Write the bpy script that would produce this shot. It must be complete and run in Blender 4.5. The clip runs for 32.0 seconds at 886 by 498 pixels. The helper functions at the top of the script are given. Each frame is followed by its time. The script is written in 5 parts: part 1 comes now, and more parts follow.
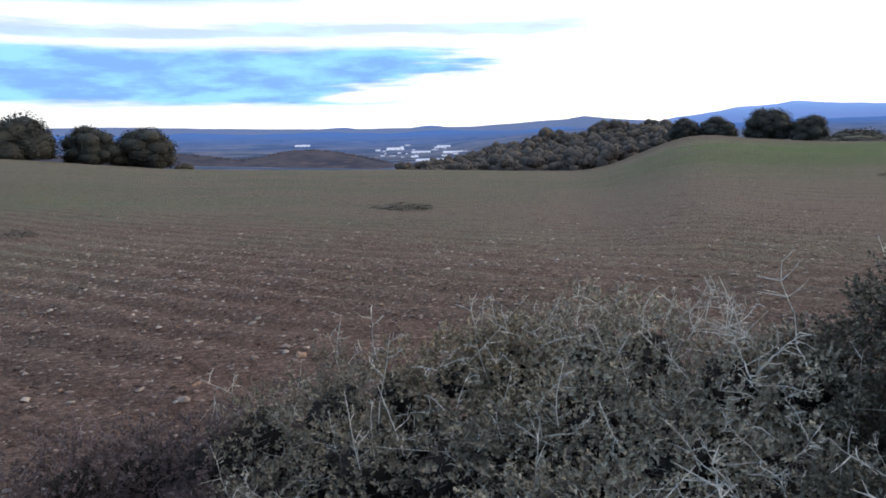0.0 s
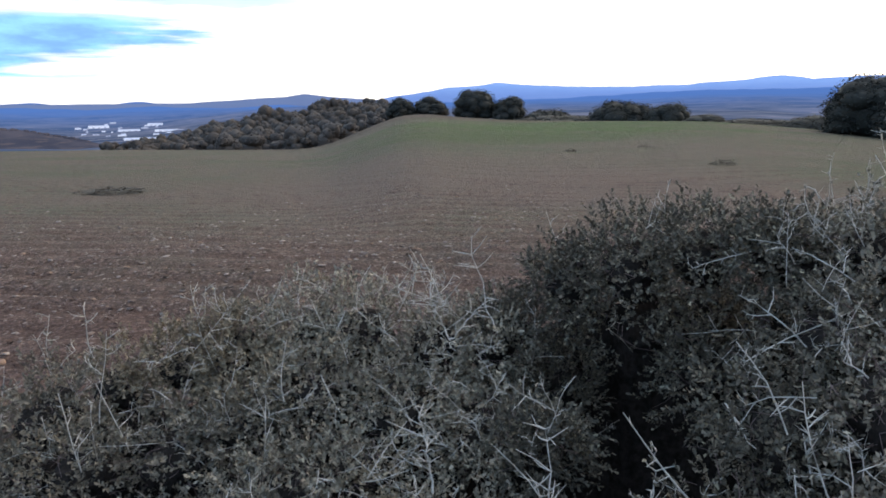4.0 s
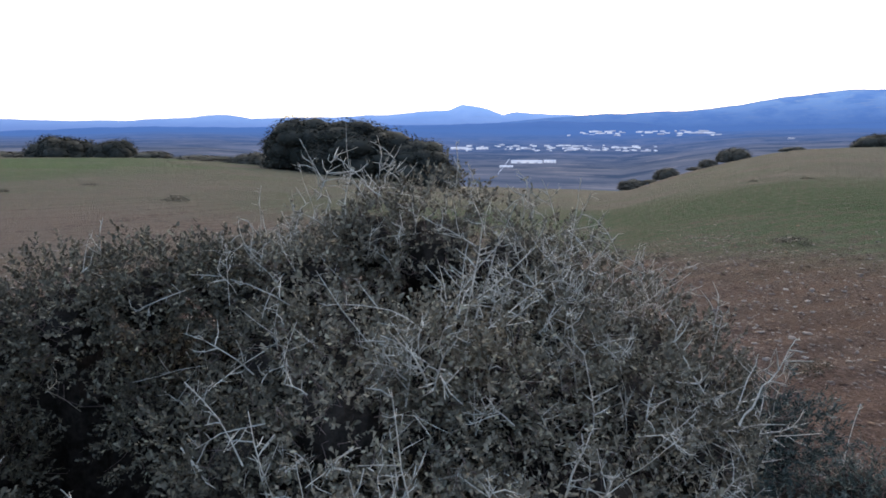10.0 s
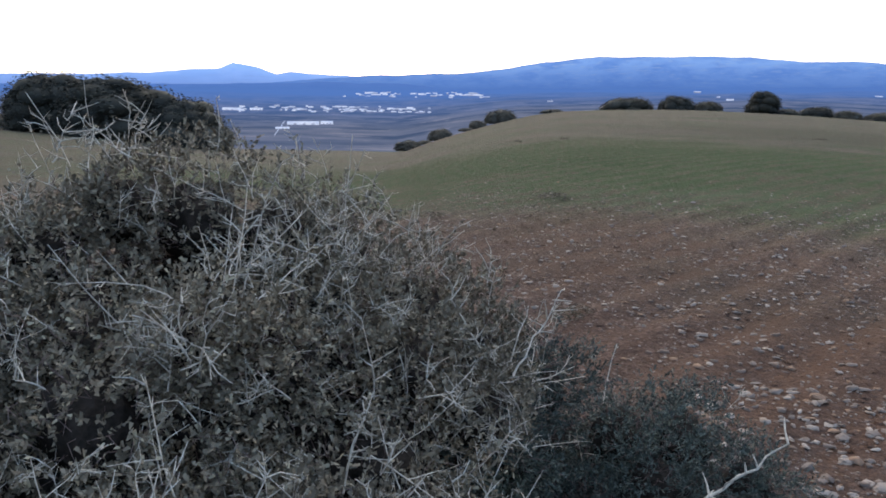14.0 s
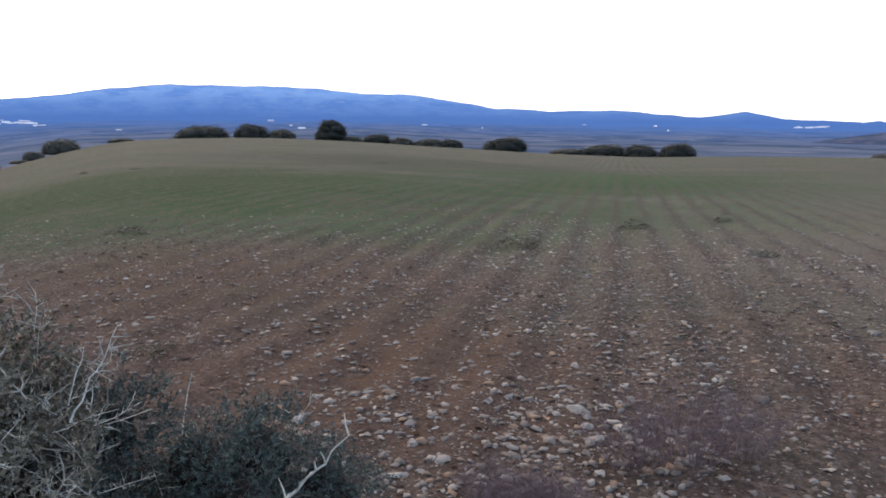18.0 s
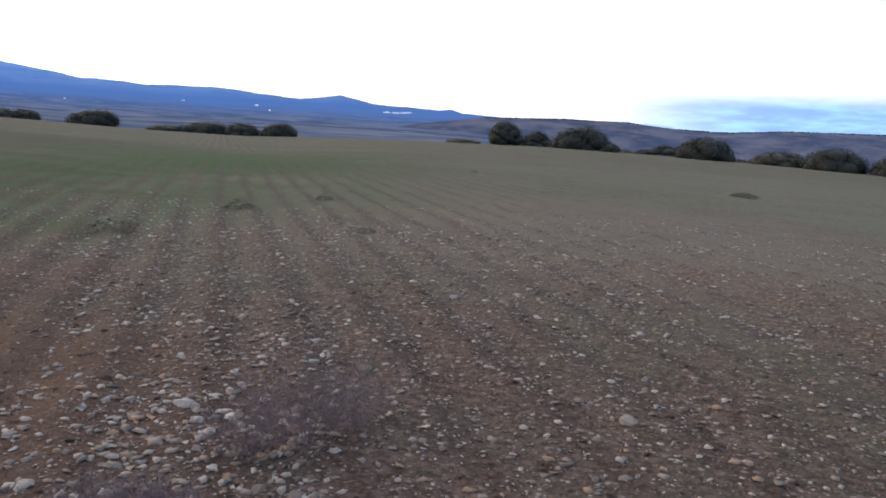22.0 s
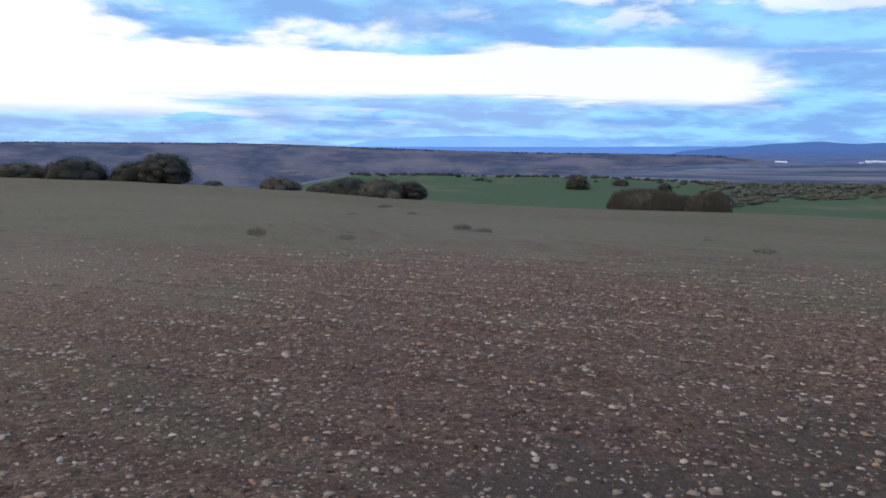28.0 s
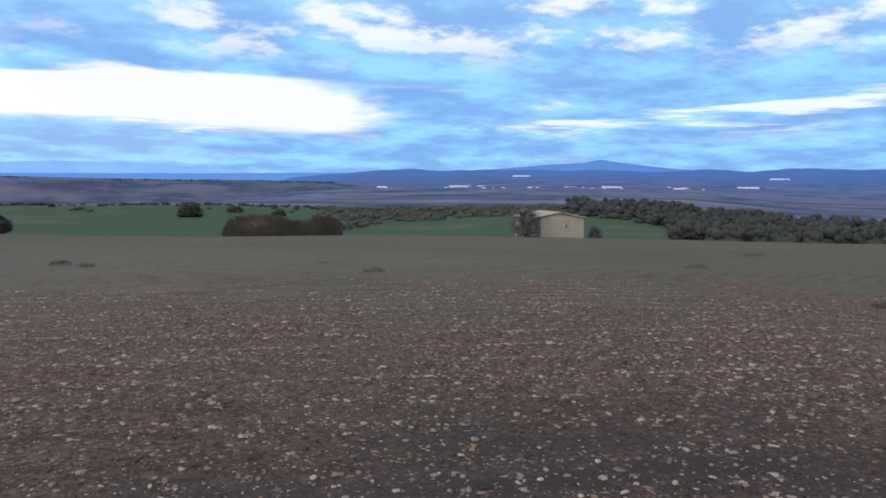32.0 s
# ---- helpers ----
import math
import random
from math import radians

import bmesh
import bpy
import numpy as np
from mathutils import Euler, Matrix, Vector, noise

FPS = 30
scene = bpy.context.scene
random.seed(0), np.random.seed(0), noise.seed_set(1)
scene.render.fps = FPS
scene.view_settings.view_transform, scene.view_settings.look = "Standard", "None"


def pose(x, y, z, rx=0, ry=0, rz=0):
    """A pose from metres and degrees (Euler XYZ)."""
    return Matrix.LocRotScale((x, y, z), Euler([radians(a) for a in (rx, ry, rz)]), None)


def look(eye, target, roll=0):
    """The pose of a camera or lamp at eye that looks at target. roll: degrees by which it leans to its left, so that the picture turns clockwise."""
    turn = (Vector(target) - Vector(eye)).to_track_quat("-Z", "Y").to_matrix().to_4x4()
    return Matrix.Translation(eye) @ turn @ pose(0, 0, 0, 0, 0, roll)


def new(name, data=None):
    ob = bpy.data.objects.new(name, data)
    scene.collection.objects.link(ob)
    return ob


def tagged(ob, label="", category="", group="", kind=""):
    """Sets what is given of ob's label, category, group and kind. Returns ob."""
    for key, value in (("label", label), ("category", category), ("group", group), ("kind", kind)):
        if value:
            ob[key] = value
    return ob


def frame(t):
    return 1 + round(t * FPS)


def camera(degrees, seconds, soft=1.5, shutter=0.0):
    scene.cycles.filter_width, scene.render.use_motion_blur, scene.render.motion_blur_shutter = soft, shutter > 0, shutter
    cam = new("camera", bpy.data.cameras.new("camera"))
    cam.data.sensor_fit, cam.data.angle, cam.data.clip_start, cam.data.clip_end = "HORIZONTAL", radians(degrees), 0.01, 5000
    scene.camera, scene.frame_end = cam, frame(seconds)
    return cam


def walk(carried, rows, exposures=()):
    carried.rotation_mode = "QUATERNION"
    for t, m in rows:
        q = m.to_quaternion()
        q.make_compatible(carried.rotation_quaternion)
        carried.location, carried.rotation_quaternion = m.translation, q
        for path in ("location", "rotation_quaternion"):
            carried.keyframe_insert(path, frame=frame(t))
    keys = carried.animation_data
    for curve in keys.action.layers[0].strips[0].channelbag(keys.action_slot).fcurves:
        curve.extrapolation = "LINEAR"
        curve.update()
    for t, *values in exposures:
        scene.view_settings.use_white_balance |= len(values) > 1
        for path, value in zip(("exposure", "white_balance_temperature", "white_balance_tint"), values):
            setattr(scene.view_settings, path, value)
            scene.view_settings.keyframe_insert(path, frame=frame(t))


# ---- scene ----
# Camera: somebody stands at the field's edge and turns clockwise. Rows: seconds, x, y, z, heading, tilt down, roll.
cam = camera(60.3, 32.0, soft=1.75)
PATH = [
    (0.0, -0.07, 0.14, 1.57, 1.99, 8.46, -1.18), (0.5, -0.07, 0.13, 1.58, 4.04, 8.68, -1.03), (1.0, -0.07, 0.12, 1.58, 6.31, 8.88, -0.93),
    (1.5, -0.08, 0.09, 1.59, 8.65, 9.10, -0.65), (2.0, -0.07, 0.08, 1.59, 11.29, 9.32, -0.33), (2.5, -0.07, 0.08, 1.58, 13.88, 9.58, -0.20),
    (4.5, -0.07, 0.01, 1.61, 26.06, 10.58, -0.96), (5.0, -0.04, 0.07, 1.59, 29.92, 10.65, -1.07), (5.5, -0.04, 0.06, 1.60, 33.56, 10.62, -1.07),
    (6.0, -0.04, 0.05, 1.60, 37.29, 10.51, -1.11), (6.5, -0.04, 0.06, 1.60, 40.95, 10.38, -0.95), (7.0, -0.03, 0.05, 1.60, 44.83, 10.16, -0.69),
    (7.5, -0.03, 0.06, 1.60, 48.63, 9.86, -0.58), (8.0, -0.02, 0.06, 1.60, 52.50, 9.46, -0.62), (8.5, -0.02, 0.05, 1.60, 55.59, 9.10, -0.50),
    (9.0, -0.02, 0.04, 1.60, 58.03, 8.70, -0.32), (9.5, -0.02, 0.04, 1.60, 60.02, 8.33, -0.20), (10.0, -0.00, 0.04, 1.60, 61.98, 7.97, 0.00),
    (10.5, 0.00, 0.04, 1.60, 63.77, 7.78, 0.11), (11.0, 0.01, 0.04, 1.60, 65.62, 7.80, 0.28), (11.5, 0.02, 0.04, 1.60, 67.27, 8.10, 0.29),
    (12.0, 0.02, 0.03, 1.60, 69.00, 8.70, 0.28), (12.5, 0.04, 0.05, 1.60, 70.82, 9.27, 0.37), (13.0, 0.05, 0.05, 1.59, 72.71, 9.90, 0.41),
    (13.5, 0.07, 0.06, 1.59, 74.94, 10.47, 0.44), (14.0, 0.07, 0.05, 1.59, 78.52, 10.76, 0.43), (14.5, 0.04, 0.04, 1.60, 82.62, 10.43, 0.33),
    (15.0, 0.02, 0.01, 1.61, 87.21, 9.74, 0.44), (15.5, -0.02, -0.02, 1.62, 91.67, 9.30, 0.38), (17.5, -0.02, -0.01, 1.60, 106.18, 8.48, 0.18),
    (18.0, -0.02, -0.02, 1.60, 109.09, 8.56, 0.12), (18.5, 0.01, -0.03, 1.60, 111.88, 8.69, -0.01), (19.0, 0.01, -0.04, 1.61, 114.91, 8.86, 0.09),
    (19.5, 0.02, -0.03, 1.61, 118.09, 9.01, 0.52), (20.0, 0.02, -0.04, 1.60, 121.74, 9.15, 0.89), (20.5, 0.05, -0.05, 1.61, 125.52, 9.27, 1.16),
    (21.0, 0.06, -0.08, 1.60, 129.66, 9.33, 1.40), (21.5, 0.07, -0.07, 1.60, 133.94, 9.41, 1.99), (22.0, 0.07, -0.09, 1.60, 138.39, 9.46, 2.50),
    (22.5, 0.08, -0.09, 1.60, 142.76, 9.43, 2.68), (23.0, 0.08, -0.10, 1.60, 147.17, 9.38, 2.55), (23.5, 0.08, -0.10, 1.60, 151.51, 9.34, 2.20),
    (24.0, 0.07, -0.09, 1.60, 156.48, 9.22, 2.12), (24.5, 0.08, -0.08, 1.60, 161.57, 9.08, 2.35), (25.0, 0.09, -0.10, 1.60, 166.93, 8.87, 2.55),
    (25.5, 0.10, -0.11, 1.59, 171.88, 8.64, 2.40), (26.0, 0.09, -0.11, 1.59, 176.54, 8.34, 2.11), (26.5, 0.10, -0.13, 1.59, 180.49, 8.01, 1.85),
    (28.5, 0.08, -0.19, 1.59, 194.25, 6.94, 0.36), (29.0, 0.06, -0.27, 1.58, 197.75, 6.68, 0.11), (29.5, 0.06, -0.30, 1.57, 201.01, 6.37, 0.10),
    (30.0, 0.05, -0.30, 1.57, 204.39, 5.98, 0.13), (30.5, 0.04, -0.28, 1.58, 207.60, 5.68, 0.04), (31.0, 0.06, -0.23, 1.59, 211.10, 5.43, 0.07),
    (31.5, 0.08, -0.18, 1.59, 214.75, 5.20, 0.23), (32.0, 0.13, -0.10, 1.61, 219.10, 4.96, 0.53),
]
EYE = 1.6


def heading(az):
    a = radians(az)
    return Vector((math.sin(a), math.cos(a), 0))


def aim(x, y, z, az, down, roll):
    d = heading(az) * math.cos(radians(down)) - Vector((0, 0, math.sin(radians(down))))
    eye = Vector((x, y, z))
    return look(eye, eye + d * 10, roll)


walk(cam, [(r[0], aim(*r[1:])) for r in PATH], exposures=[(0, 0.02), (3, 0.09), (5, 0.17), (6, 0.13), (7, 0.14), (8, 0.14), (9, 0.07), (10, 0.04), (12, -0.12), (13, -0.12), (14, 0.08), (15, 0.25), (17, 0.12), (20, 0.05), (23, -0.03), (26, -0.12), (32, -0.15)])


# ---- node helpers ----
def tree_of(owner):
    owner.use_nodes = True
    nt = owner.node_tree
    nt.nodes.clear()
    return nt


def nd(nt, kind, **kw):
    n = nt.nodes.new(kind)
    for k, v in kw.items():
        if k in n.inputs:
            n.inputs[k].default_value = v
    return n


def math_node(nt, op, a, b=None, c=None, clamp=False):
    n = nt.nodes.new("ShaderNodeMath")
    n.operation, n.use_clamp = op, clamp
    for i, v in enumerate((a, b, c)):
        if v is None:
            continue
        if isinstance(v, (int, float)):
            n.inputs[i].default_value = v
        else:
            nt.links.new(v, n.inputs[i])
    return n.outputs[0]


def mix(nt, fac, a, b, blend="MIX"):
    n = nt.nodes.new("ShaderNodeMix")
    n.data_type, n.blend_type = "RGBA", blend
    for i, v in ((0, fac), (6, a), (7, b)):
        if isinstance(v, (int, float)):
            n.inputs[i].default_value = v
        elif isinstance(v, tuple):
            n.inputs[i].default_value = (*v, 1)
        else:
            nt.links.new(v, n.inputs[i])
    return n.outputs[2]


def ramp(nt, v, lo, hi, smooth=True):
    n = nt.nodes.new("ShaderNodeMapRange")
    n.interpolation_type = "SMOOTHSTEP" if smooth else "LINEAR"
    nt.links.new(v, n.inputs[0])
    n.inputs[1].default_value, n.inputs[2].default_value = lo, hi
    return n.outputs[0]


def noise_node(nt, vec, scale, detail=4, rough=0.55, distort=0.0):
    n = nt.nodes.new("ShaderNodeTexNoise")
    n.inputs["Scale"].default_value, n.inputs["Detail"].default_value = scale, detail
    n.inputs["Roughness"].default_value, n.inputs["Distortion"].default_value = rough, distort
    if vec is not None:
        nt.links.new(vec, n.inputs["Vector"])
    return n.outputs["Fac"]


def position(nt, sx=1, sy=1, sz=1, turn=0):
    g = nt.nodes.new("ShaderNodeNewGeometry")
    m = nt.nodes.new("ShaderNodeMapping")
    m.inputs["Scale"].default_value = (sx, sy, sz)
    m.inputs["Rotation"].default_value = (0, 0, radians(turn))
    nt.links.new(g.outputs["Position"], m.inputs["Vector"])
    return m.outputs[0]


def surface(nt, colour, rough=0.9, bump=None, bump_dist=0.01, spec=0.2, glow=None, glow_strength=0.0):
    p = nt.nodes.new("ShaderNodeBsdfPrincipled")
    o = nt.nodes.new("ShaderNodeOutputMaterial")
    nt.links.new(p.outputs[0], o.inputs[0])
    if isinstance(colour, tuple):
        p.inputs["Base Color"].default_value = (*colour, 1)
    else:
        nt.links.new(colour, p.inputs["Base Color"])
    p.inputs["Roughness"].default_value = rough
    p.inputs["Specular IOR Level"].default_value = spec
    if bump is not None:
        b = nt.nodes.new("ShaderNodeBump")
        b.inputs["Distance"].default_value = bump_dist
        nt.links.new(bump, b.inputs["Height"])
        nt.links.new(b.outputs[0], p.inputs["Normal"])
    if glow is not None:
        nt.links.new(glow, p.inputs["Emission Color"])
        p.inputs["Emission Strength"].default_value = glow_strength
    return p


def material(name):
    m = bpy.data.materials.new(name)
    return m, tree_of(m)


# ---- world: dusk sky, thin bright veil towards the low sun, blue-grey cloud bands elsewhere ----
SUN_AZ, SUN_EL = 78, 9
world = bpy.data.worlds.new("dusk_sky")
scene.world = world
nt = tree_of(world)
tc = nt.nodes.new("ShaderNodeTexCoord")
sep = nt.nodes.new("ShaderNodeSeparateXYZ")
nt.links.new(tc.outputs["Generated"], sep.inputs[0])
X, Y, Z = sep.outputs
sky = nt.nodes.new("ShaderNodeTexSky")
sky.sky_type, sky.sun_disc = "NISHITA", False
sky.sun_elevation, sky.sun_rotation = radians(SUN_EL), radians(SUN_AZ)
sky.air_density, sky.dust_density, sky.ozone_density = 1.0, 2.0, 2.0
up = math_node(nt, "ADD", math_node(nt, "MAXIMUM", Z, 0.0), 0.17)
flat = nt.nodes.new("ShaderNodeCombineXYZ")
nt.links.new(math_node(nt, "DIVIDE", X, up), flat.inputs[0])
nt.links.new(math_node(nt, "DIVIDE", Y, up), flat.inputs[1])
sd = heading(SUN_AZ)
level = math_node(nt, "SQRT", math_node(nt, "ADD", math_node(nt, "MULTIPLY", X, X), math_node(nt, "MULTIPLY", Y, Y)))
toward = math_node(nt, "DIVIDE", math_node(nt, "ADD", math_node(nt, "MULTIPLY", X, sd.x), math_node(nt, "MULTIPLY", Y, sd.y)), math_node(nt, "MAXIMUM", level, 0.001))
puffs = noise_node(nt, flat.outputs[0], 1.25, 8, 0.6, 0.25)
broad = noise_node(nt, flat.outputs[0], 0.42, 3, 0.5)
away = ramp(nt, toward, 0.42, -0.75, False)  # nought near the sun, one behind the camera's back
cover = math_node(nt, "ADD", math_node(nt, "MULTIPLY", away, 0.42), math_node(nt, "ADD", math_node(nt, "MULTIPLY", puffs, 1.15), math_node(nt, "MULTIPLY", broad, 0.5)))
cover = math_node(nt, "ADD", cover, math_node(nt, "MULTIPLY", ramp(nt, Z, 0.10, 0.24), math_node(nt, "MULTIPLY", ramp(nt, toward, 0.9, -0.2), 0.3)))
# level streaks fray the clouds' edges
long = nt.nodes.new("ShaderNodeCombineXYZ")
for k, (axis, q) in enumerate(((X, 2.2), (Y, 2.2), (Z, 30.0))):
    nt.links.new(math_node(nt, "MULTIPLY", axis, q), long.inputs[k])
streak = noise_node(nt, long.outputs[0], 1.5, 6, 0.58)
ragged = math_node(nt, "SUBTRACT", noise_node(nt, long.outputs[0], 1.1, 6, 0.6), 0.5)
tip = math_node(nt, "ADD", toward, math_node(nt, "MULTIPLY", ragged, 1.1))
lift = math_node(nt, "ADD", Z, math_node(nt, "MULTIPLY", ragged, 0.05))
# a bright gap between the cloud deck and the haze above the horizon
rd = heading(SUN_AZ + 90)
side = math_node(nt, "ADD", math_node(nt, "MULTIPLY", X, rd.x), math_node(nt, "MULTIPLY", Y, rd.y))
gap_at = math_node(nt, "SUBTRACT", 0.108, math_node(nt, "MULTIPLY", side, 0.018))
off = math_node(nt, "DIVIDE", math_node(nt, "ABSOLUTE", math_node(nt, "SUBTRACT", lift, gap_at)), 0.046)
torn = math_node(nt, "ADD", toward, math_node(nt, "MULTIPLY", math_node(nt, "SUBTRACT", puffs, 0.5), 0.7))
gap = math_node(nt, "MULTIPLY", ramp(nt, off, 0.95, 0.55), ramp(nt, torn, -0.80, -0.56))
cover = math_node(nt, "SUBTRACT", cover, math_node(nt, "MULTIPLY", gap, 0.48))
cover = math_node(nt, "ADD", cover, math_node(nt, "MULTIPLY", ramp(nt, side, -0.80, -0.97), 0.22))
cloud = ramp(nt, cover, 0.97, 1.15)
low_band = math_node(nt, "MULTIPLY", ramp(nt, Z, 0.06, 0.03), ramp(nt, side, 0.93, 0.995))
low_band = math_node(nt, "MAXIMUM", low_band, math_node(nt, "MULTIPLY", ramp(nt, lift, 0.072, 0.060), ramp(nt, tip, 0.12, -0.14)))
low_band = math_node(nt, "MULTIPLY", low_band, ramp(nt, side, -0.3, 0.1))
cloud = math_node(nt, "MAXIMUM", cloud, math_node(nt, "MULTIPLY", low_band, 0.9))
holes = math_node(nt, "MULTIPLY", ramp(nt, noise_node(nt, flat.outputs[0], 2.9, 7, 0.6), 0.47, 0.62), math_node(nt, "MULTIPLY", ramp(nt, Z, 0.125, 0.19), ramp(nt, toward, -0.25, -0.6)))
cloud = math_node(nt, "SUBTRACT", cloud, math_node(nt, "MULTIPLY", holes, 0.9), clamp=True)
# bright slits low in the deck, and the long cloud bars of the northern sky
slits = math_node(nt, "MULTIPLY", ramp(nt, streak, 0.55, 0.63), math_node(nt, "MULTIPLY", ramp(nt, Z, 0.028, 0.045), ramp(nt, Z, 0.13, 0.10)))
slits = math_node(nt, "MULTIPLY", slits, ramp(nt, toward, -0.1, -0.5))
cloud = math_node(nt, "SUBTRACT", cloud, math_node(nt, "MULTIPLY", slits, 0.85), clamp=True)
bar = math_node(nt, "MULTIPLY", ramp(nt, tip, 0.30, 0.14), math_node(nt, "MULTIPLY", ramp(nt, lift, 0.036, 0.048), ramp(nt, lift, 0.116, 0.098)))
high = math_node(nt, "MULTIPLY", ramp(nt, tip, 0.14, -0.08), ramp(nt, lift, 0.150, 0.175))
wisp = math_node(nt, "MULTIPLY", ramp(nt, tip, 0.40, 0.28), ramp(nt, math_node(nt, "ABSOLUTE", math_node(nt, "SUBTRACT", lift, 0.127)), 0.013, 0.004))
bars = math_node(nt, "MAXIMUM", math_node(nt, "MAXIMUM", bar, high), math_node(nt, "MULTIPLY", wisp, 0.6))
north = ramp(nt, side, -0.86, -0.92)
cloud = math_node(nt, "ADD", math_node(nt, "MULTIPLY", cloud, math_node(nt, "SUBTRACT", 1.0, north)), math_node(nt, "MULTIPLY", bars, north))
shade = noise_node(nt, flat.outputs[0], 2.6, 6, 0.58)
cloud_colour = mix(nt, ramp(nt, shade, 0.38, 0.66), (0.30, 0.60, 1.18), (0.46, 0.98, 1.50))
cloud_colour = mix(nt, math_node(nt, "MULTIPLY", ramp(nt, Z, 0.12, 0.28), 0.28), cloud_colour, (0.54, 0.74, 1.05))
veil = mix(nt, ramp(nt, toward, -0.6, 0.9), (1.17, 1.20, 1.24), (1.75, 1.68, 1.58))
veil = mix(nt, 1.0, veil, mix(nt, 1.0, sky.outputs[0], (0.05, 0.05, 0.05), "MULTIPLY"), "ADD")
back = nd(nt, "ShaderNodeBackground")
nt.links.new(mix(nt, cloud, veil, cloud_colour), back.inputs[0])
back.inputs[1].default_value = 0.85
out = nt.nodes.new("ShaderNodeOutputWorld")
nt.links.new(back.outputs[0], out.inputs[0])

sun = new("low_sun", bpy.data.lights.new("low_sun", "SUN"))
sun.data.energy, sun.data.angle, sun.data.color = 0.5, radians(25), (1.0, 0.93, 0.84)
sun.matrix_world = look(heading(SUN_AZ) * 50 + Vector((0, 0, 50 * math.tan(radians(SUN_EL + 6)))), (0, 0, 0))


# ---- materials ----
def mat_soil():
    m, nt = material("red_clay_field")
    p = position(nt)
    rows = position(nt, 1, 1, 1, 32)
    g = nt.nodes.new("ShaderNodeNewGeometry")
    ln = nt.nodes.new("ShaderNodeVectorMath")
    ln.operation = "LENGTH"
    nt.links.new(g.outputs["Position"], ln.inputs[0])
    far = ln.outputs["Value"]
    big = noise_node(nt, p, 0.11, 4)
    mid = noise_node(nt, p, 0.9, 5, 0.65)
    fine = noise_node(nt, p, 14, 6, 0.7)
    wave = nt.nodes.new("ShaderNodeTexWave")
    wave.bands_direction = "Y"
    wave.inputs["Scale"].default_value, wave.inputs["Distortion"].default_value = 0.51, 2.2
    wave.inputs["Detail"].default_value, wave.inputs["Detail Scale"].default_value = 3, 1.2
    nt.links.new(rows, wave.inputs["Vector"])
    soil = mix(nt, ramp(nt, fine, 0.3, 0.72), (0.062, 0.040, 0.034), (0.205, 0.133, 0.108))
    soil = mix(nt, math_node(nt, "MULTIPLY", ramp(nt, mid, 0.42, 0.66), 0.6), soil, (0.135, 0.095, 0.079))
    damp = noise_node(nt, p, 0.42, 5, 0.68)
    soil = mix(nt, math_node(nt, "MULTIPLY", ramp(nt, damp, 0.50, 0.62), 0.55), soil, (0.082, 0.068, 0.062))
    grit = nt.nodes.new("ShaderNodeTexVoronoi")
    grit.inputs["Scale"].default_value = 26
    nt.links.new(p, grit.inputs["Vector"])
    soil = mix(nt, math_node(nt, "MULTIPLY", ramp(nt, grit.outputs["Distance"], 0.26, 0.14), ramp(nt, fine, 0.46, 0.58)), soil, (0.38, 0.31, 0.25))
    crumbs = []
    for size in (21, 47):
        cell = nt.nodes.new("ShaderNodeTexVoronoi")
        cell.inputs["Scale"].default_value = size
        nt.links.new(position(nt, 1, 1, 1.3), cell.inputs["Vector"])
        tone = nt.nodes.new("ShaderNodeSeparateColor")
        nt.links.new(cell.outputs["Color"], tone.inputs[0])
        crumbs.append((tone.outputs[0], tone.outputs[1], cell.outputs["Distance"]))
        soil = mix(nt, math_node(nt, "MULTIPLY", ramp(nt, tone.outputs[0], 0.35, 0.0), 0.55), soil, (0.060, 0.040, 0.034))
        soil = mix(nt, math_node(nt, "MULTIPLY", ramp(nt, tone.outputs[0], 0.60, 0.95), 0.45), soil, (0.245, 0.165, 0.136))
        chip = math_node(nt, "MULTIPLY", ramp(nt, tone.outputs[1], 0.89, 0.94), ramp(nt, cell.outputs["Distance"], 0.46, 0.34))
        soil = mix(nt, math_node(nt, "MULTIPLY", chip, 0.8 if size < 30 else 0.35), soil, (0.40, 0.325, 0.285))
    soil = mix(nt, math_node(nt, "MULTIPLY", ramp(nt, wave.outputs["Fac"], 0.38, 0.05), 0.28), soil, (0.075, 0.044, 0.034))
    sprouts = math_node(nt, "ADD", math_node(nt, "MULTIPLY", far, 0.030), math_node(nt, "MULTIPLY", big, 1.1))
    green = ramp(nt, sprouts, 0.66, 1.22)
    tufts = noise_node(nt, position(nt, 1, 1, 1), 5.5, 5, 0.75)
    patchy = math_node(nt, "ADD", math_node(nt, "MULTIPLY", ramp(nt, tufts, 0.3, 0.62), 0.5), math_node(nt, "MULTIPLY", wave.outputs["Fac"], 0.35))
    leafy = mix(nt, ramp(nt, big, 0.36, 0.66), (0.160, 0.150, 0.116), (0.114, 0.143, 0.087))
    col = mix(nt, math_node(nt, "MULTIPLY", green, patchy, clamp=True), soil, leafy)
    frayed = noise_node(nt, p, 0.30, 5, 0.68)
